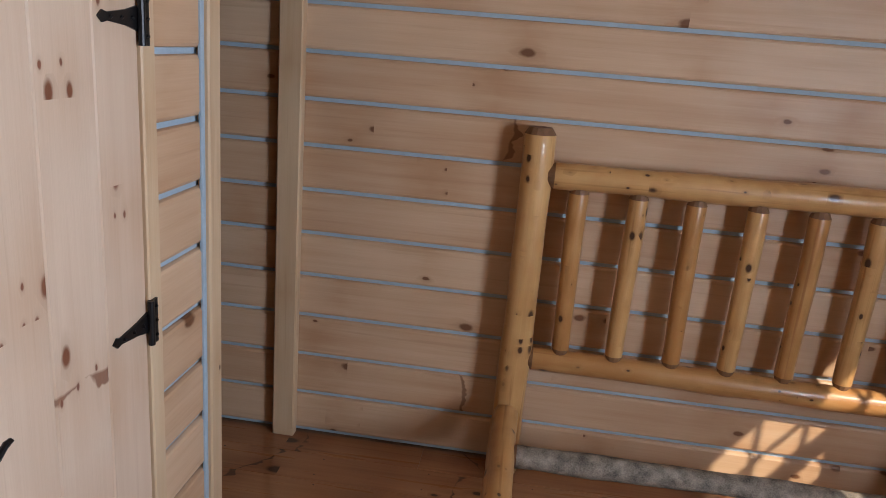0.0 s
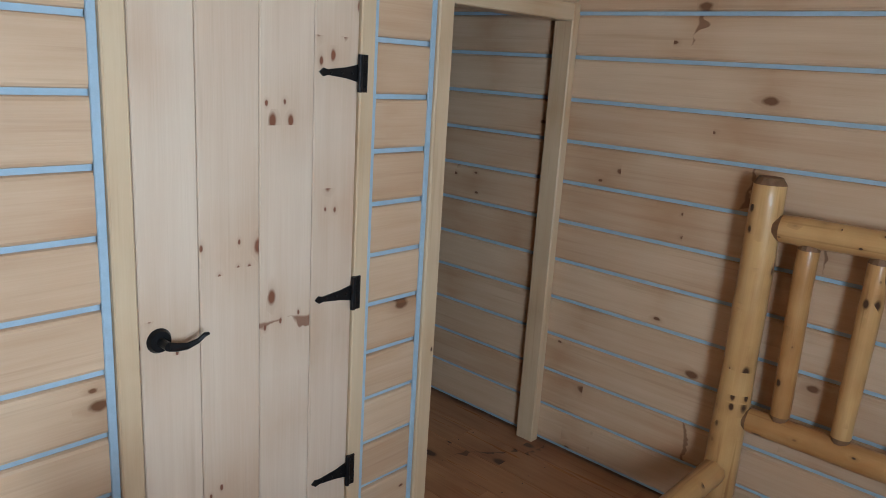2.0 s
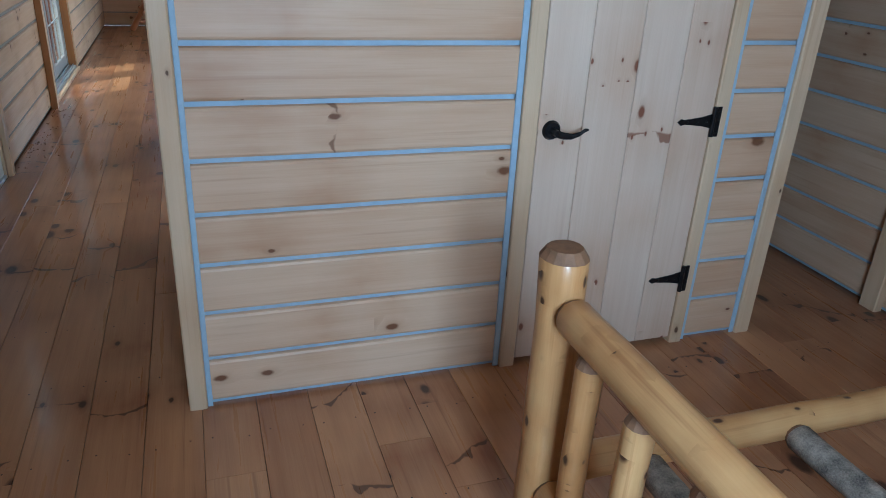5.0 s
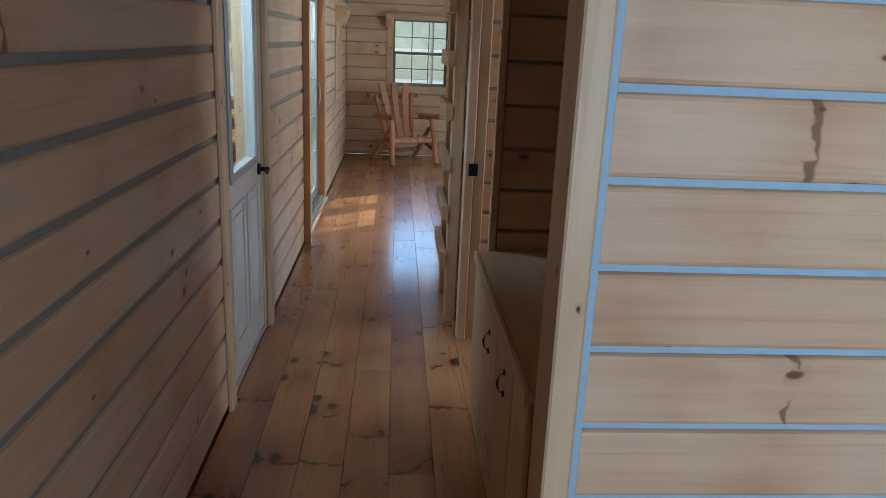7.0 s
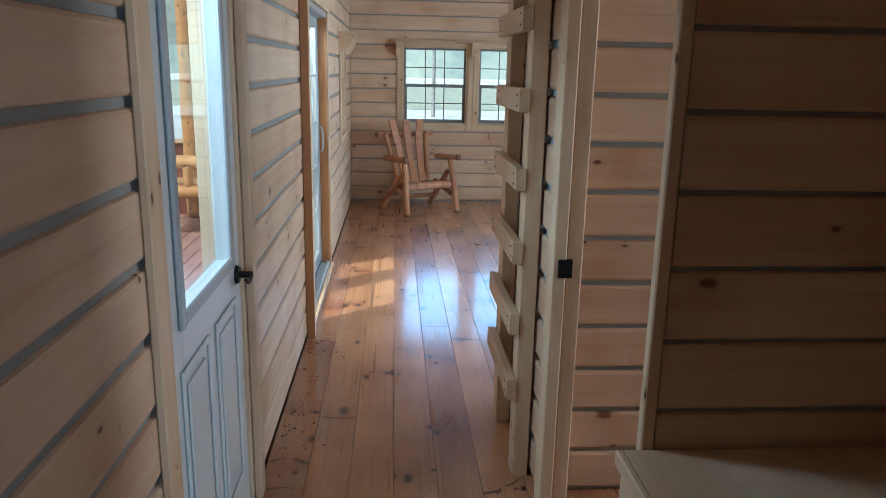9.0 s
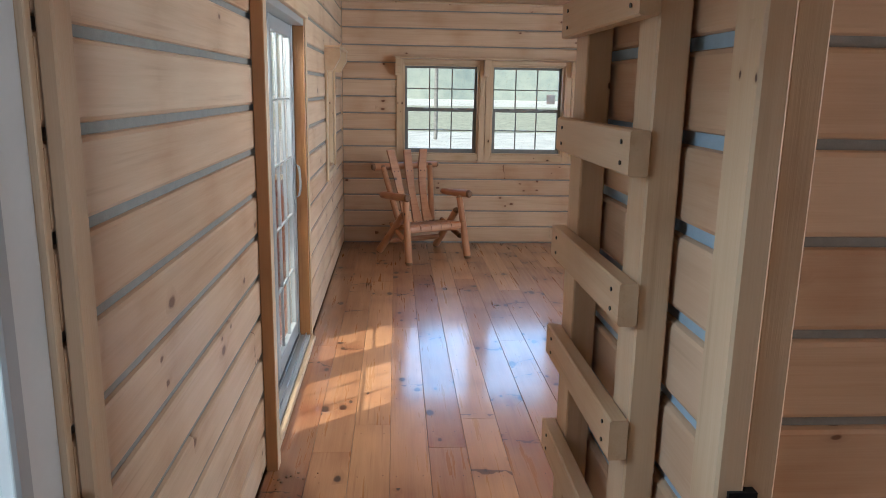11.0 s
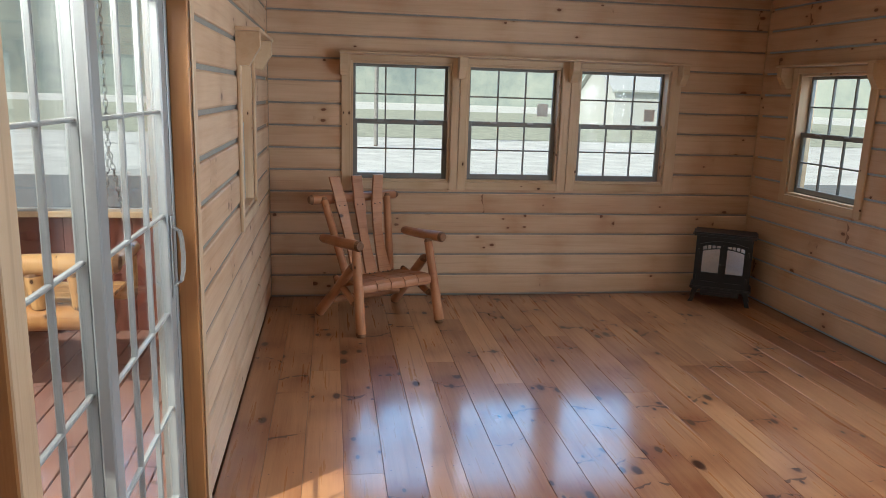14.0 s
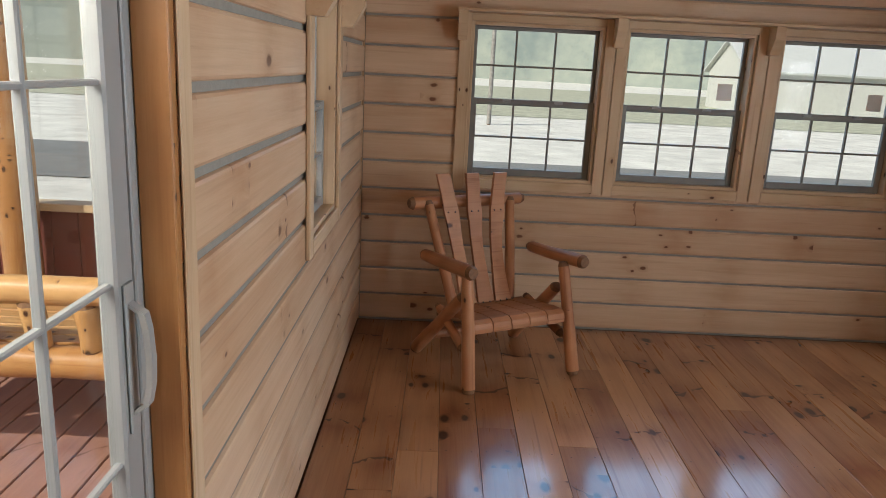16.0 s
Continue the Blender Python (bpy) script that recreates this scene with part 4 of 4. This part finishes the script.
# ---- log armchair ----
def log_chair():
    ch = thing("log_armchair", "cedar log armchair with a curved slat back, by the windows", "chair")
    k = 0
    for sx in (-1, 1):
        log_pole("front_leg", (sx * 0.335, 0.0, 0.0), (sx * 0.300, 0.13, 0.615), 0.037, 0.030, CHAIRWOOD, ch, seed=80 + k)
        log_pole("back_leg", (sx * 0.335, 0.62, 0.02), (sx * 0.295, 0.16, 0.47), 0.038, 0.032, CHAIRWOOD, ch, seed=82 + k)
        log_pole("armrest", (sx * 0.345, 0.0, 0.640), (sx * 0.350, 0.53, 0.605), 0.038, 0.033, CHAIRWOOD, ch, seed=84 + k)
        log_pole("brace", (sx * 0.315, 0.10, 0.20), (sx * 0.29, 0.45, 0.33), 0.026, 0.024, CHAIRWOOD, ch, seed=86 + k)
        log_pole("back_post", (sx * 0.185, 0.46, 0.30), (sx * 0.275, 0.66, 0.88), 0.031, 0.027, CHAIRWOOD, ch, seed=88 + k)
        k += 1
    log_pole("back_rail", (-0.38, 0.685, 0.865), (0.38, 0.685, 0.865), 0.036, 0.034, CHAIRWOOD, ch, seed=91)
    log_pole("seat_rail", (-0.30, 0.10, 0.315), (0.30, 0.10, 0.315), 0.036, 0.036, CHAIRWOOD, ch, seed=92)
    log_pole("seat_rail", (-0.28, 0.46, 0.275), (0.28, 0.46, 0.275), 0.034, 0.034, CHAIRWOOD, ch, seed=93)
    log_pole("stretcher", (-0.31, 0.50, 0.14), (0.31, 0.50, 0.14), 0.026, 0.026, CHAIRWOOD, ch, seed=94)
    # seat slats, front to back, rolled over the front rail
    for i in range(5):
        x0 = -0.285 + 0.115 * i
        bm = bmesh.new()
        prof = [(0.052, 0.318), (0.058, 0.345), (0.085, 0.362), (0.16, 0.358), (0.30, 0.338), (0.48, 0.312)]
        a = [[bm.verts.new((x, y, z + dz)) for y, z in prof] for x in (x0, x0 + 0.108) for dz in (0.0, -0.022)]
        n = len(prof)
        for i2 in range(n - 1):
            for p, q in ((a[0], a[2]), (a[1], a[3]), (a[0], a[1]), (a[2], a[3])):
                bm.faces.new((p[i2], p[i2 + 1], q[i2 + 1], q[i2]))
        for e in (0, n - 1):
            bm.faces.new((a[0][e], a[2][e], a[3][e], a[1][e]))
        finish("seat_slat", bm, CHAIRWOOD, ch)
    # curved back slats that fan out upwards
    for i in (-1, 0, 1):
        bm = bmesh.new()
        pts = []
        for j in range(11):
            t = j / 10
            x = i * (0.115 + 0.075 * t * t)
            y = 0.42 + 0.235 * t + 0.035 * math.sin(t * math.pi) * (1 if t < 0.6 else 0.8)
            z = 0.33 + 0.70 * t
            hw = 0.052 - 0.016 * math.sin(math.pi * min(1, t * 1.25)) if t < 0.8 else 0.041
            pts.append((x, y, z, hw))
        rows = [[bm.verts.new((x + sx * hw, y + dy, z)) for sx in (-1, 1) for dy in (-0.011, 0.011)] for x, y, z, hw in pts]
        for p, q in zip(rows, rows[1:]):
            for u, v in ((0, 1), (1, 3), (3, 2), (2, 0)):
                bm.faces.new((p[u], p[v], q[v], q[u]))
        bm.faces.new([rows[0][i2] for i2 in (0, 1, 3, 2)])
        bm.faces.new([rows[-1][i2] for i2 in (0, 1, 3, 2)])
        sl = finish("back_slat", bm, CHAIRWOOD, ch)
        for zz in (0.075, 0.79):
            for dx in (-0.022, 0.022):
                j = int(zz * 10)
                x, y, z, hw = pts[j]
                bm = bmesh.new()
                bmesh.ops.create_icosphere(bm, subdivisions=1, radius=0.006, matrix=pose(x + dx, y - 0.011, z))
                finish("screw", bm, IRON, ch)
    return ch


chair = log_chair()
chair.matrix_basis = pose(0.974, 8.135, 0, 0, 0, 28)


# ---- electric stove ----
def stove():
    st = thing("electric_stove", "small black cast-iron style stove with two arched glass doors", "stove")
    w, d, h = 0.44, 0.24, 0.60
    bm = bmesh.new()
    box_into(bm, -w / 2, w / 2, 0.0, d, 0.13, h - 0.03)
    bmesh.ops.bevel(bm, geom=bm.edges[:], offset=0.008, segments=2, affect="EDGES")
    finish("body", bm, STOVE, st)
    bm = bmesh.new()
    box_into(bm, -w / 2 - 0.03, w / 2 + 0.03, -0.03, d + 0.01, h - 0.032, h)
    bmesh.ops.bevel(bm, geom=bm.edges[:], offset=0.011, segments=3, affect="EDGES")
    finish("top", bm, STOVE, st, "black overhanging top")
    bm = bmesh.new()
    box_into(bm, -w / 2 - 0.02, w / 2 + 0.02, -0.022, d, 0.118, 0.142)
    bmesh.ops.bevel(bm, geom=bm.edges[:], offset=0.007, segments=2, affect="EDGES")
    finish("base", bm, STOVE, st)
    bm = bmesh.new()
    box_into(bm, -w / 2 + 0.07, w / 2 - 0.07, -0.014, 0.02, 0.070, 0.117)
    box_into(bm, -w / 2 + 0.12, w / 2 - 0.12, -0.022, -0.013, 0.088, 0.098)
    finish("ash_lip", bm, STOVE, st)
    for sx in (-1, 1):
        for y in (0.012, d - 0.03):
            bm = bmesh.new()
            pts = [(0.0, 0.125, 0.032), (0.012, 0.09, 0.026), (0.018, 0.05, 0.020), (0.030, 0.012, 0.022), (0.034, 0.0, 0.024)]
            rings = [[bm.verts.new((sx * (w / 2 - 0.03 + px) + a * pr * 0.8, y + b * pr * 0.8, pz)) for a, b in ((-1, -1), (1, -1), (1, 1), (-1, 1))] for px, pz, pr in pts]
            for p, q in zip(rings, rings[1:]):
                for k in range(4):
                    bm.faces.new((p[k], p[(k + 1) % 4], q[(k + 1) % 4], q[k]))
            bm.faces.new(rings[0])
            bm.faces.new(rings[-1])
            finish("leg", bm, STOVE, st)
    # two arched doors
    for sx in (-1, 1):
        x0, x1 = (0.004, 0.185) if sx > 0 else (-0.185, -0.004)
        dz0, dz1 = 0.165, 0.50

        def arch(x):
            return 0.50 + 0.035 * (1 - (abs(x) / 0.185) ** 2)

        door = thing("stove_door", "", "", None)
        door.parent = st
        n = 8
        fr = 0.024
        bm = bmesh.new()
        cols = [x0 + (x1 - x0) * i / n for i in range(n + 1)]
        box_into(bm, x0, x0 + fr, -0.016, -0.001, dz0, arch(x0 + fr / 2))
        box_into(bm, x1 - fr, x1, -0.016, -0.001, dz0, arch(x1 - fr / 2))
        box_into(bm, x0 + fr, x1 - fr, -0.016, -0.001, dz0, dz0 + fr)
        box_into(bm, x0 + fr, x1 - fr, -0.016, -0.001, dz0 + 0.085, dz0 + 0.085 + fr * 0.7)
        for a, b in zip(cols, cols[1:]):
            for off, t in ((0.0, 0.024), (0.055, 0.009)):
                z1a, z1b = arch(a) - off, arch(b) - off
                vs = [bm.verts.new(p) for p in ((a, -0.016, z1a - t), (b, -0.016, z1b - t), (b, -0.016, z1b), (a, -0.016, z1a), (a, -0.001, z1a - t), (b, -0.001, z1b - t), (b, -0.001, z1b), (a, -0.001, z1a))]
                for f in ((0, 1, 2, 3), (4, 7, 6, 5), (0, 4, 5, 1), (3, 2, 6, 7), (1, 5, 6, 2), (0, 3, 7, 4)):
                    bm.faces.new([vs[k] for k in f])
        for i in (1, 2, 3):
            x = x0 + fr + (x1 - x0 - 2 * fr) * i / 4
            box_into(bm, x - 0.004, x + 0.004, -0.015, -0.002, arch(x) - 0.06, arch(x) - 0.01)
        finish("door_frame", bm, STOVE, door)
        bm = bmesh.new()
        box_into(bm, x0 + 0.012, x1 - 0.012, -0.006, -0.0012, dz0 + 0.09, dz1 - 0.004)
        finish("glass", bm, SCREEN, door, "glass with a pale blue window reflection in its colour")
        bm = bmesh.new()
        bmesh.ops.create_icosphere(bm, subdivisions=2, radius=0.009, matrix=pose(sx * 0.018, -0.024, 0.34))
        finish("knob", bm, STOVE, door)
        for z in (0.22, 0.44):
            bm = bmesh.new()
            bmesh.ops.create_cone(bm, cap_ends=True, segments=8, radius1=0.008, radius2=0.008, depth=0.04, matrix=pose(sx * 0.192, -0.012, z))
            finish("hinge", bm, STOVE, door)
    return st


st = stove()
st.matrix_basis = pose(3.675, 8.66, 0, 0, 0, -31)


# ---- porch and outdoors ----
bm = bmesh.new()
v = [bm.verts.new(p) for p in ((-400, -400, -0.55), (400, -400, -0.55), (400, 400, -0.55), (-400, 400, -0.55))]
bm.faces.new(v)
ground = tagged(finish("ground", bm, GRAVEL), "pale gravel lot round the cabin", "ground", kind="structure")
bm = bmesh.new()
v = [bm.verts.new(p) for p in ((-60, 40, -0.53), (60, 40, -0.53), (60, 100, -0.53), (-60, 100, -0.53))]
bm.faces.new(v)
tagged(finish("lawn", bm, GRASS), "strip of grass beyond the gravel lot", "lawn", kind="structure")
bm = bmesh.new()
v = [bm.verts.new(p) for p in ((-60, 17, -0.535), (60, 17, -0.535), (60, 22, -0.535), (-60, 22, -0.535))]
bm.faces.new(v)
tagged(finish("road", bm, ASPHALT), "grey asphalt road beyond the gravel lot", "road", kind="structure")

deck = thing("porch_deck", "dark red-brown stained deck boards of the porch", "deck", kind="structure")
x = -2.45
while x < -0.20:
    board("deck_board", x, x + 0.135, 1.0, 8.6, -0.12, -0.09, DECK, deck, "y", "", 0.004)
    x += 0.142
board("rim", -2.49, -2.45, 1.0, 8.6, -0.30, -0.09, DECK, deck, "y")
for y in (1.3, 4.8, 8.3):
    board("joist", -2.44, -0.16, y, y + 0.05, -0.55, -0.122, DECK, deck, "x")


porch = thing("porch_roof", "board porch roof carried by two log posts", "roof", kind="structure")
board("roof_deck", -1.70, -0.15, 0.2, 9.0, 2.42, 2.50, TRIM, porch, "y")
board("fascia", -1.74, -1.70, 0.2, 9.0, 2.33, 2.50, TRIM, porch, "y")
log_pole("porch_post", (-1.60, 4.08, -0.09), (-1.60, 4.08, 2.42), 0.135, 0.125, LOGWOOD, porch, seed=28)
log_pole("porch_post", (-1.74, 8.34, -0.09), (-1.74, 8.34, 2.42), 0.100, 0.092, LOGWOOD, porch, seed=58)


half_wall = thing("porch_half_wall", "dark red board half wall with a pine cap at the porch end", "half wall", kind="structure")
for i in range(14):
    board("wall_board", -2.42 + 0.152 * i, -2.272 + 0.152 * i, 8.50, 8.53, -0.09, 0.74, BARNRED, half_wall, "z", "", 0.004)
board("cap", -2.46, -0.26, 8.45, 8.58, 0.742, 0.785, TRIM, half_wall, "x")


def log_swing():
    sw_ = thing("log_swing", "log porch swing hanging on chains under the porch roof", "swing")
    log_pole("seat_front", (-1.05, 4.5, 0.36), (-1.05, 6.0, 0.36), 0.05, 0.05, LOGWOOD, sw_, seed=114)
    log_pole("seat_back", (-1.70, 4.45, 0.39), (-1.70, 6.05, 0.39), 0.068, 0.074, LOGWOOD, sw_, seed=115)
    log_pole("back_rail", (-1.72, 4.40, 0.70), (-1.72, 6.10, 0.68), 0.058, 0.062, LOGWOOD, sw_, seed=116)
    for i in range(7):
        y = 4.62 + 0.21 * i
        log_pole("spindle", (-1.70, y, 0.43), (-1.72, y + 0.01, 0.66), 0.046, 0.05, LOGWOOD, sw_, seed=120 + i, segs=10)
    for i in range(6):
        board("seat_board", -1.60 + 0.09 * i, -1.52 + 0.09 * i, 4.55, 5.95, 0.41, 0.432, LOGWOOD, sw_, "y")
    for y in (4.52, 5.98):
        log_pole("armrest", (-0.98, y, 0.64), (-1.74, y, 0.62), 0.045, 0.042, LOGWOOD, sw_, seed=130)
        log_pole("arm_post", (-1.05, y, 0.36), (-1.05, y, 0.62), 0.034, 0.034, LOGWOOD, sw_, seed=131, segs=10)
        hang = Vector((-1.38, y, 1.30))
        for a, b in ((Vector((-1.05, y, 0.68)), hang), (Vector((-1.72, y, 0.44)), hang), (hang, Vector((-1.38, y, 2.42)))):
            bm = bmesh.new()
            cnt = int((b - a).length / 0.037)
            for k in range(cnt):
                c = a.lerp(b, (k + 0.5) / cnt)
                m = Matrix.Translation(c) @ (b - a).to_track_quat("X", "Z").to_matrix().to_4x4() @ pose(0, 0, 0, 90 * (k % 2))
                ring = []
                for q in range(8):
                    an = q * math.pi / 4
                    ctr = Vector((0.026 * math.cos(an), 0.012 * math.sin(an), 0))
                    out = Vector((math.cos(an), math.sin(an), 0))
                    ring.append([bm.verts.new(m @ (ctr + 0.004 * (out * math.cos(w_) + Vector((0, 0, 1)) * math.sin(w_)))) for w_ in (0, 2.1, 4.2)])
                for q in range(8):
                    p, r = ring[q], ring[(q + 1) % 8]
                    for e in range(3):
                        bm.faces.new((p[e], p[(e + 1) % 3], r[(e + 1) % 3], r[e]))
            finish("chain", bm, CHROME, sw_, "galvanised chain")
    sw_.matrix_basis = pose(-1.50, 7.57, 0, 0, 0, 90) @ pose(1.4, -5.25, 0)
    return sw_


log_swing()


def house(name, label, m, w, d, h, wall, wins):
    hs = thing(name, label, "building", m)
    bm = bmesh.new()
    ends = [[bm.verts.new((x, y, z)) for y, z in ((0, 0), (d, 0), (d, h), (d / 2, h + d * 0.28), (0, h))] for x in (-w / 2, w / 2)]
    for ring in ends:
        bm.faces.new(ring)
    for i in range(5):
        bm.faces.new((ends[0][i], ends[0][(i + 1) % 5], ends[1][(i + 1) % 5], ends[1][i]))
    finish("wall", bm, wall, hs)
    bm = bmesh.new()
    e = 0.35
    rise = d * 0.28
    for x0, x1 in ((-w / 2 - e, w / 2 + e),):
        pr = [(-e, h - 0.1), (d / 2, h + rise), (d + e, h - 0.1), (d + e, h + 0.05), (d / 2, h + rise + 0.16), (-e, h + 0.05)]
        a = [bm.verts.new((x0, y, z)) for y, z in pr]
        b = [bm.verts.new((x1, y, z)) for y, z in pr]
        bm.faces.new(a)
        bm.faces.new(list(reversed(b)))
        for i in range(6):
            j = (i + 1) % 6
            bm.faces.new((a[i], b[i], b[j], a[j]))
    finish("roof", bm, ROOFING, hs)
    for i in range(wins):
        x = -w / 2 + w * (i + 0.5) / wins
        win = thing("window", "", "", None)
        win.parent = hs
        board("frame", x - 0.45, x + 0.45, -0.05, -0.002, 0.9, 2.0, VINYL, win, "x", "", 0.01)
        board("pane", x - 0.38, x + 0.38, -0.062, -0.051, 0.97, 1.93, SCREEN, win, "x", "", 0.002)
    return hs


house("shed", "long dark red wooden shed beyond the porch", pose(-12.0, 9, -0.55, 0, 0, 90), 16, 5, 2.8, BARNRED, 3)
house("house", "low pale house beyond the road", pose(30, 66, -0.55, 0, 0, 180), 16, 8, 2.9, SIDING, 4)
house("house", "pale sided cabin standing on the gravel lot", pose(24, 10, -0.55, 0, 0, -90), 12, 6, 2.7, SIDING, 3)


# wooded hills all round, far off; haze put into the pale, faintly glowing colour
m, nt, links, bsdf = node_mat("haze_coloured_hills")
co = nt.new("ShaderNodeTexCoord")
n1 = nt.new("ShaderNodeTexNoise")
n1.inputs["Scale"].default_value, n1.inputs["Detail"].default_value = 0.055, 6.0
links.new(co.outputs["Object"], n1.inputs["Vector"])
n2 = nt.new("ShaderNodeTexNoise")
n2.inputs["Scale"].default_value, n2.inputs["Detail"].default_value = 0.6, 4.0
links.new(co.outputs["Object"], n2.inputs["Vector"])
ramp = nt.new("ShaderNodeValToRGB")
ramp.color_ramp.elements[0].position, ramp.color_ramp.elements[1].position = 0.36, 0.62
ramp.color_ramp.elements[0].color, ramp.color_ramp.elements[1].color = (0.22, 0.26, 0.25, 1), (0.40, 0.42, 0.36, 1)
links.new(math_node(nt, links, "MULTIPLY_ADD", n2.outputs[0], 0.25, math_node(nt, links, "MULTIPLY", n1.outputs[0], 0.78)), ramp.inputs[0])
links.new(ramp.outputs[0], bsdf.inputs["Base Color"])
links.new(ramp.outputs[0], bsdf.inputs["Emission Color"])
# slight glow of the haze, on top of the pale ramp
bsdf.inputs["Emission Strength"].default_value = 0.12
bsdf.inputs["Roughness"].default_value = 1.0
bm = bmesh.new()
seg = 96
low = []
high = []
for i in range(seg):
    an = 2 * math.pi * i / seg
    hgt = 33 + 12 * noise.noise(Vector((math.cos(an) * 3, math.sin(an) * 3, 0.3)))
    low.append(bm.verts.new((170 * math.cos(an), 170 * math.sin(an), -1.0)))
    high.append(bm.verts.new((176 * math.cos(an), 176 * math.sin(an), hgt)))
for i in range(seg):
    j = (i + 1) % seg
    bm.faces.new((low[i], low[j], high[j], high[i]))
tagged(finish("backdrop", bm, m), "wooded hills in the distance, haze put into their grey-green colour", "hills", kind="structure")
post = thing("utility_pole", "weathered wooden utility pole by the road", "pole", pose(2.3, 34, -0.55))
log_pole("shaft", (0, 0, 0), (0, 0, 8.5), 0.09, 0.07, TRUNK, post, seed=300)
board("cross_arm", -1.0, 1.0, -0.06, 0.06, 7.7, 7.85, TRUNK, post, "x")

# small stickers left on two upper sashes
for x, z in ((2.20, 1.545), (3.13, 1.525)):
    bm = bmesh.new()
    box_into(bm, x - 0.045, x + 0.045, FAR + 0.0935, FAR + 0.0955, z - 0.05, z + 0.05)
    box_into(bm, x - 0.035, x + 0.035, FAR + 0.0925, FAR + 0.0935, z + 0.012, z + 0.018)
    tagged(finish("window_sticker", bm, STICKER), "small grey sticker on the window glass", "sticker")

# crumbs of sawdust and bark along the corridor wall
rnd = random.Random(5)
bm = bmesh.new()
for i in range(70):
    y = rnd.uniform(2.6, 4.2)
    bmesh.ops.create_icosphere(bm, subdivisions=1, radius=rnd.uniform(0.003, 0.008), matrix=pose(0.03 + abs(rnd.gauss(0, 0.09)), y, 0.003) @ Matrix.Diagonal((1, rnd.uniform(0.6, 1.6), 0.6, 1)))
tagged(finish("wood_crumbs", bm, CUTEND), "dark crumbs of bark and sawdust on the floor", "crumbs", kind="stuff")

# ---- floor planks ----
rnd = random.Random(77)
pw = 0.178
ix = 0
x = 0.0
while x < W - 0.01:
    b = min(x + pw, W)
    y = NEAR
    first = True
    while y < FAR - 0.01:
        ln = rnd.uniform(1.2, 3.9) if first else rnd.uniform(2.4, 4.3)
        first = False
        e = min(y + ln, FAR)
        if FAR - e < 0.5:
            e = FAR
        z = rnd.uniform(-0.0008, 0.0)
        board("plank", x + 0.0007, b - 0.0007, y + 0.0006, e - 0.0006, -0.021, round(z, 4), FLOORWOOD, floor, "y", "", 0.0013)
        y = e
    x = b

# ---- nail heads in the planks, two to a joist line ----
rnd = random.Random(31)
verts, faces = [], []
for i in range(int(W / pw)):
    for j in range(int((FAR - NEAR) / 0.41)):
        for dx in (0.035, pw - 0.035):
            cx, cy = pw * i + dx + rnd.uniform(-0.008, 0.008), NEAR + 0.2 + 0.41 * j + rnd.uniform(-0.012, 0.012)
            n0 = len(verts)
            verts += [(cx + 0.0032 * math.cos(k * math.pi / 3), cy + 0.0032 * math.sin(k * math.pi / 3), 0.0006) for k in range(6)]
            faces.append(tuple(range(n0, n0 + 6)))
me = bpy.data.meshes.new("floor_nails")
me.from_pydata(verts, [], faces)
me.materials.append(IRON)
tagged(new("floor_nails", me), "dark nail heads sunk in the floor planks", "nails", kind="stuff")
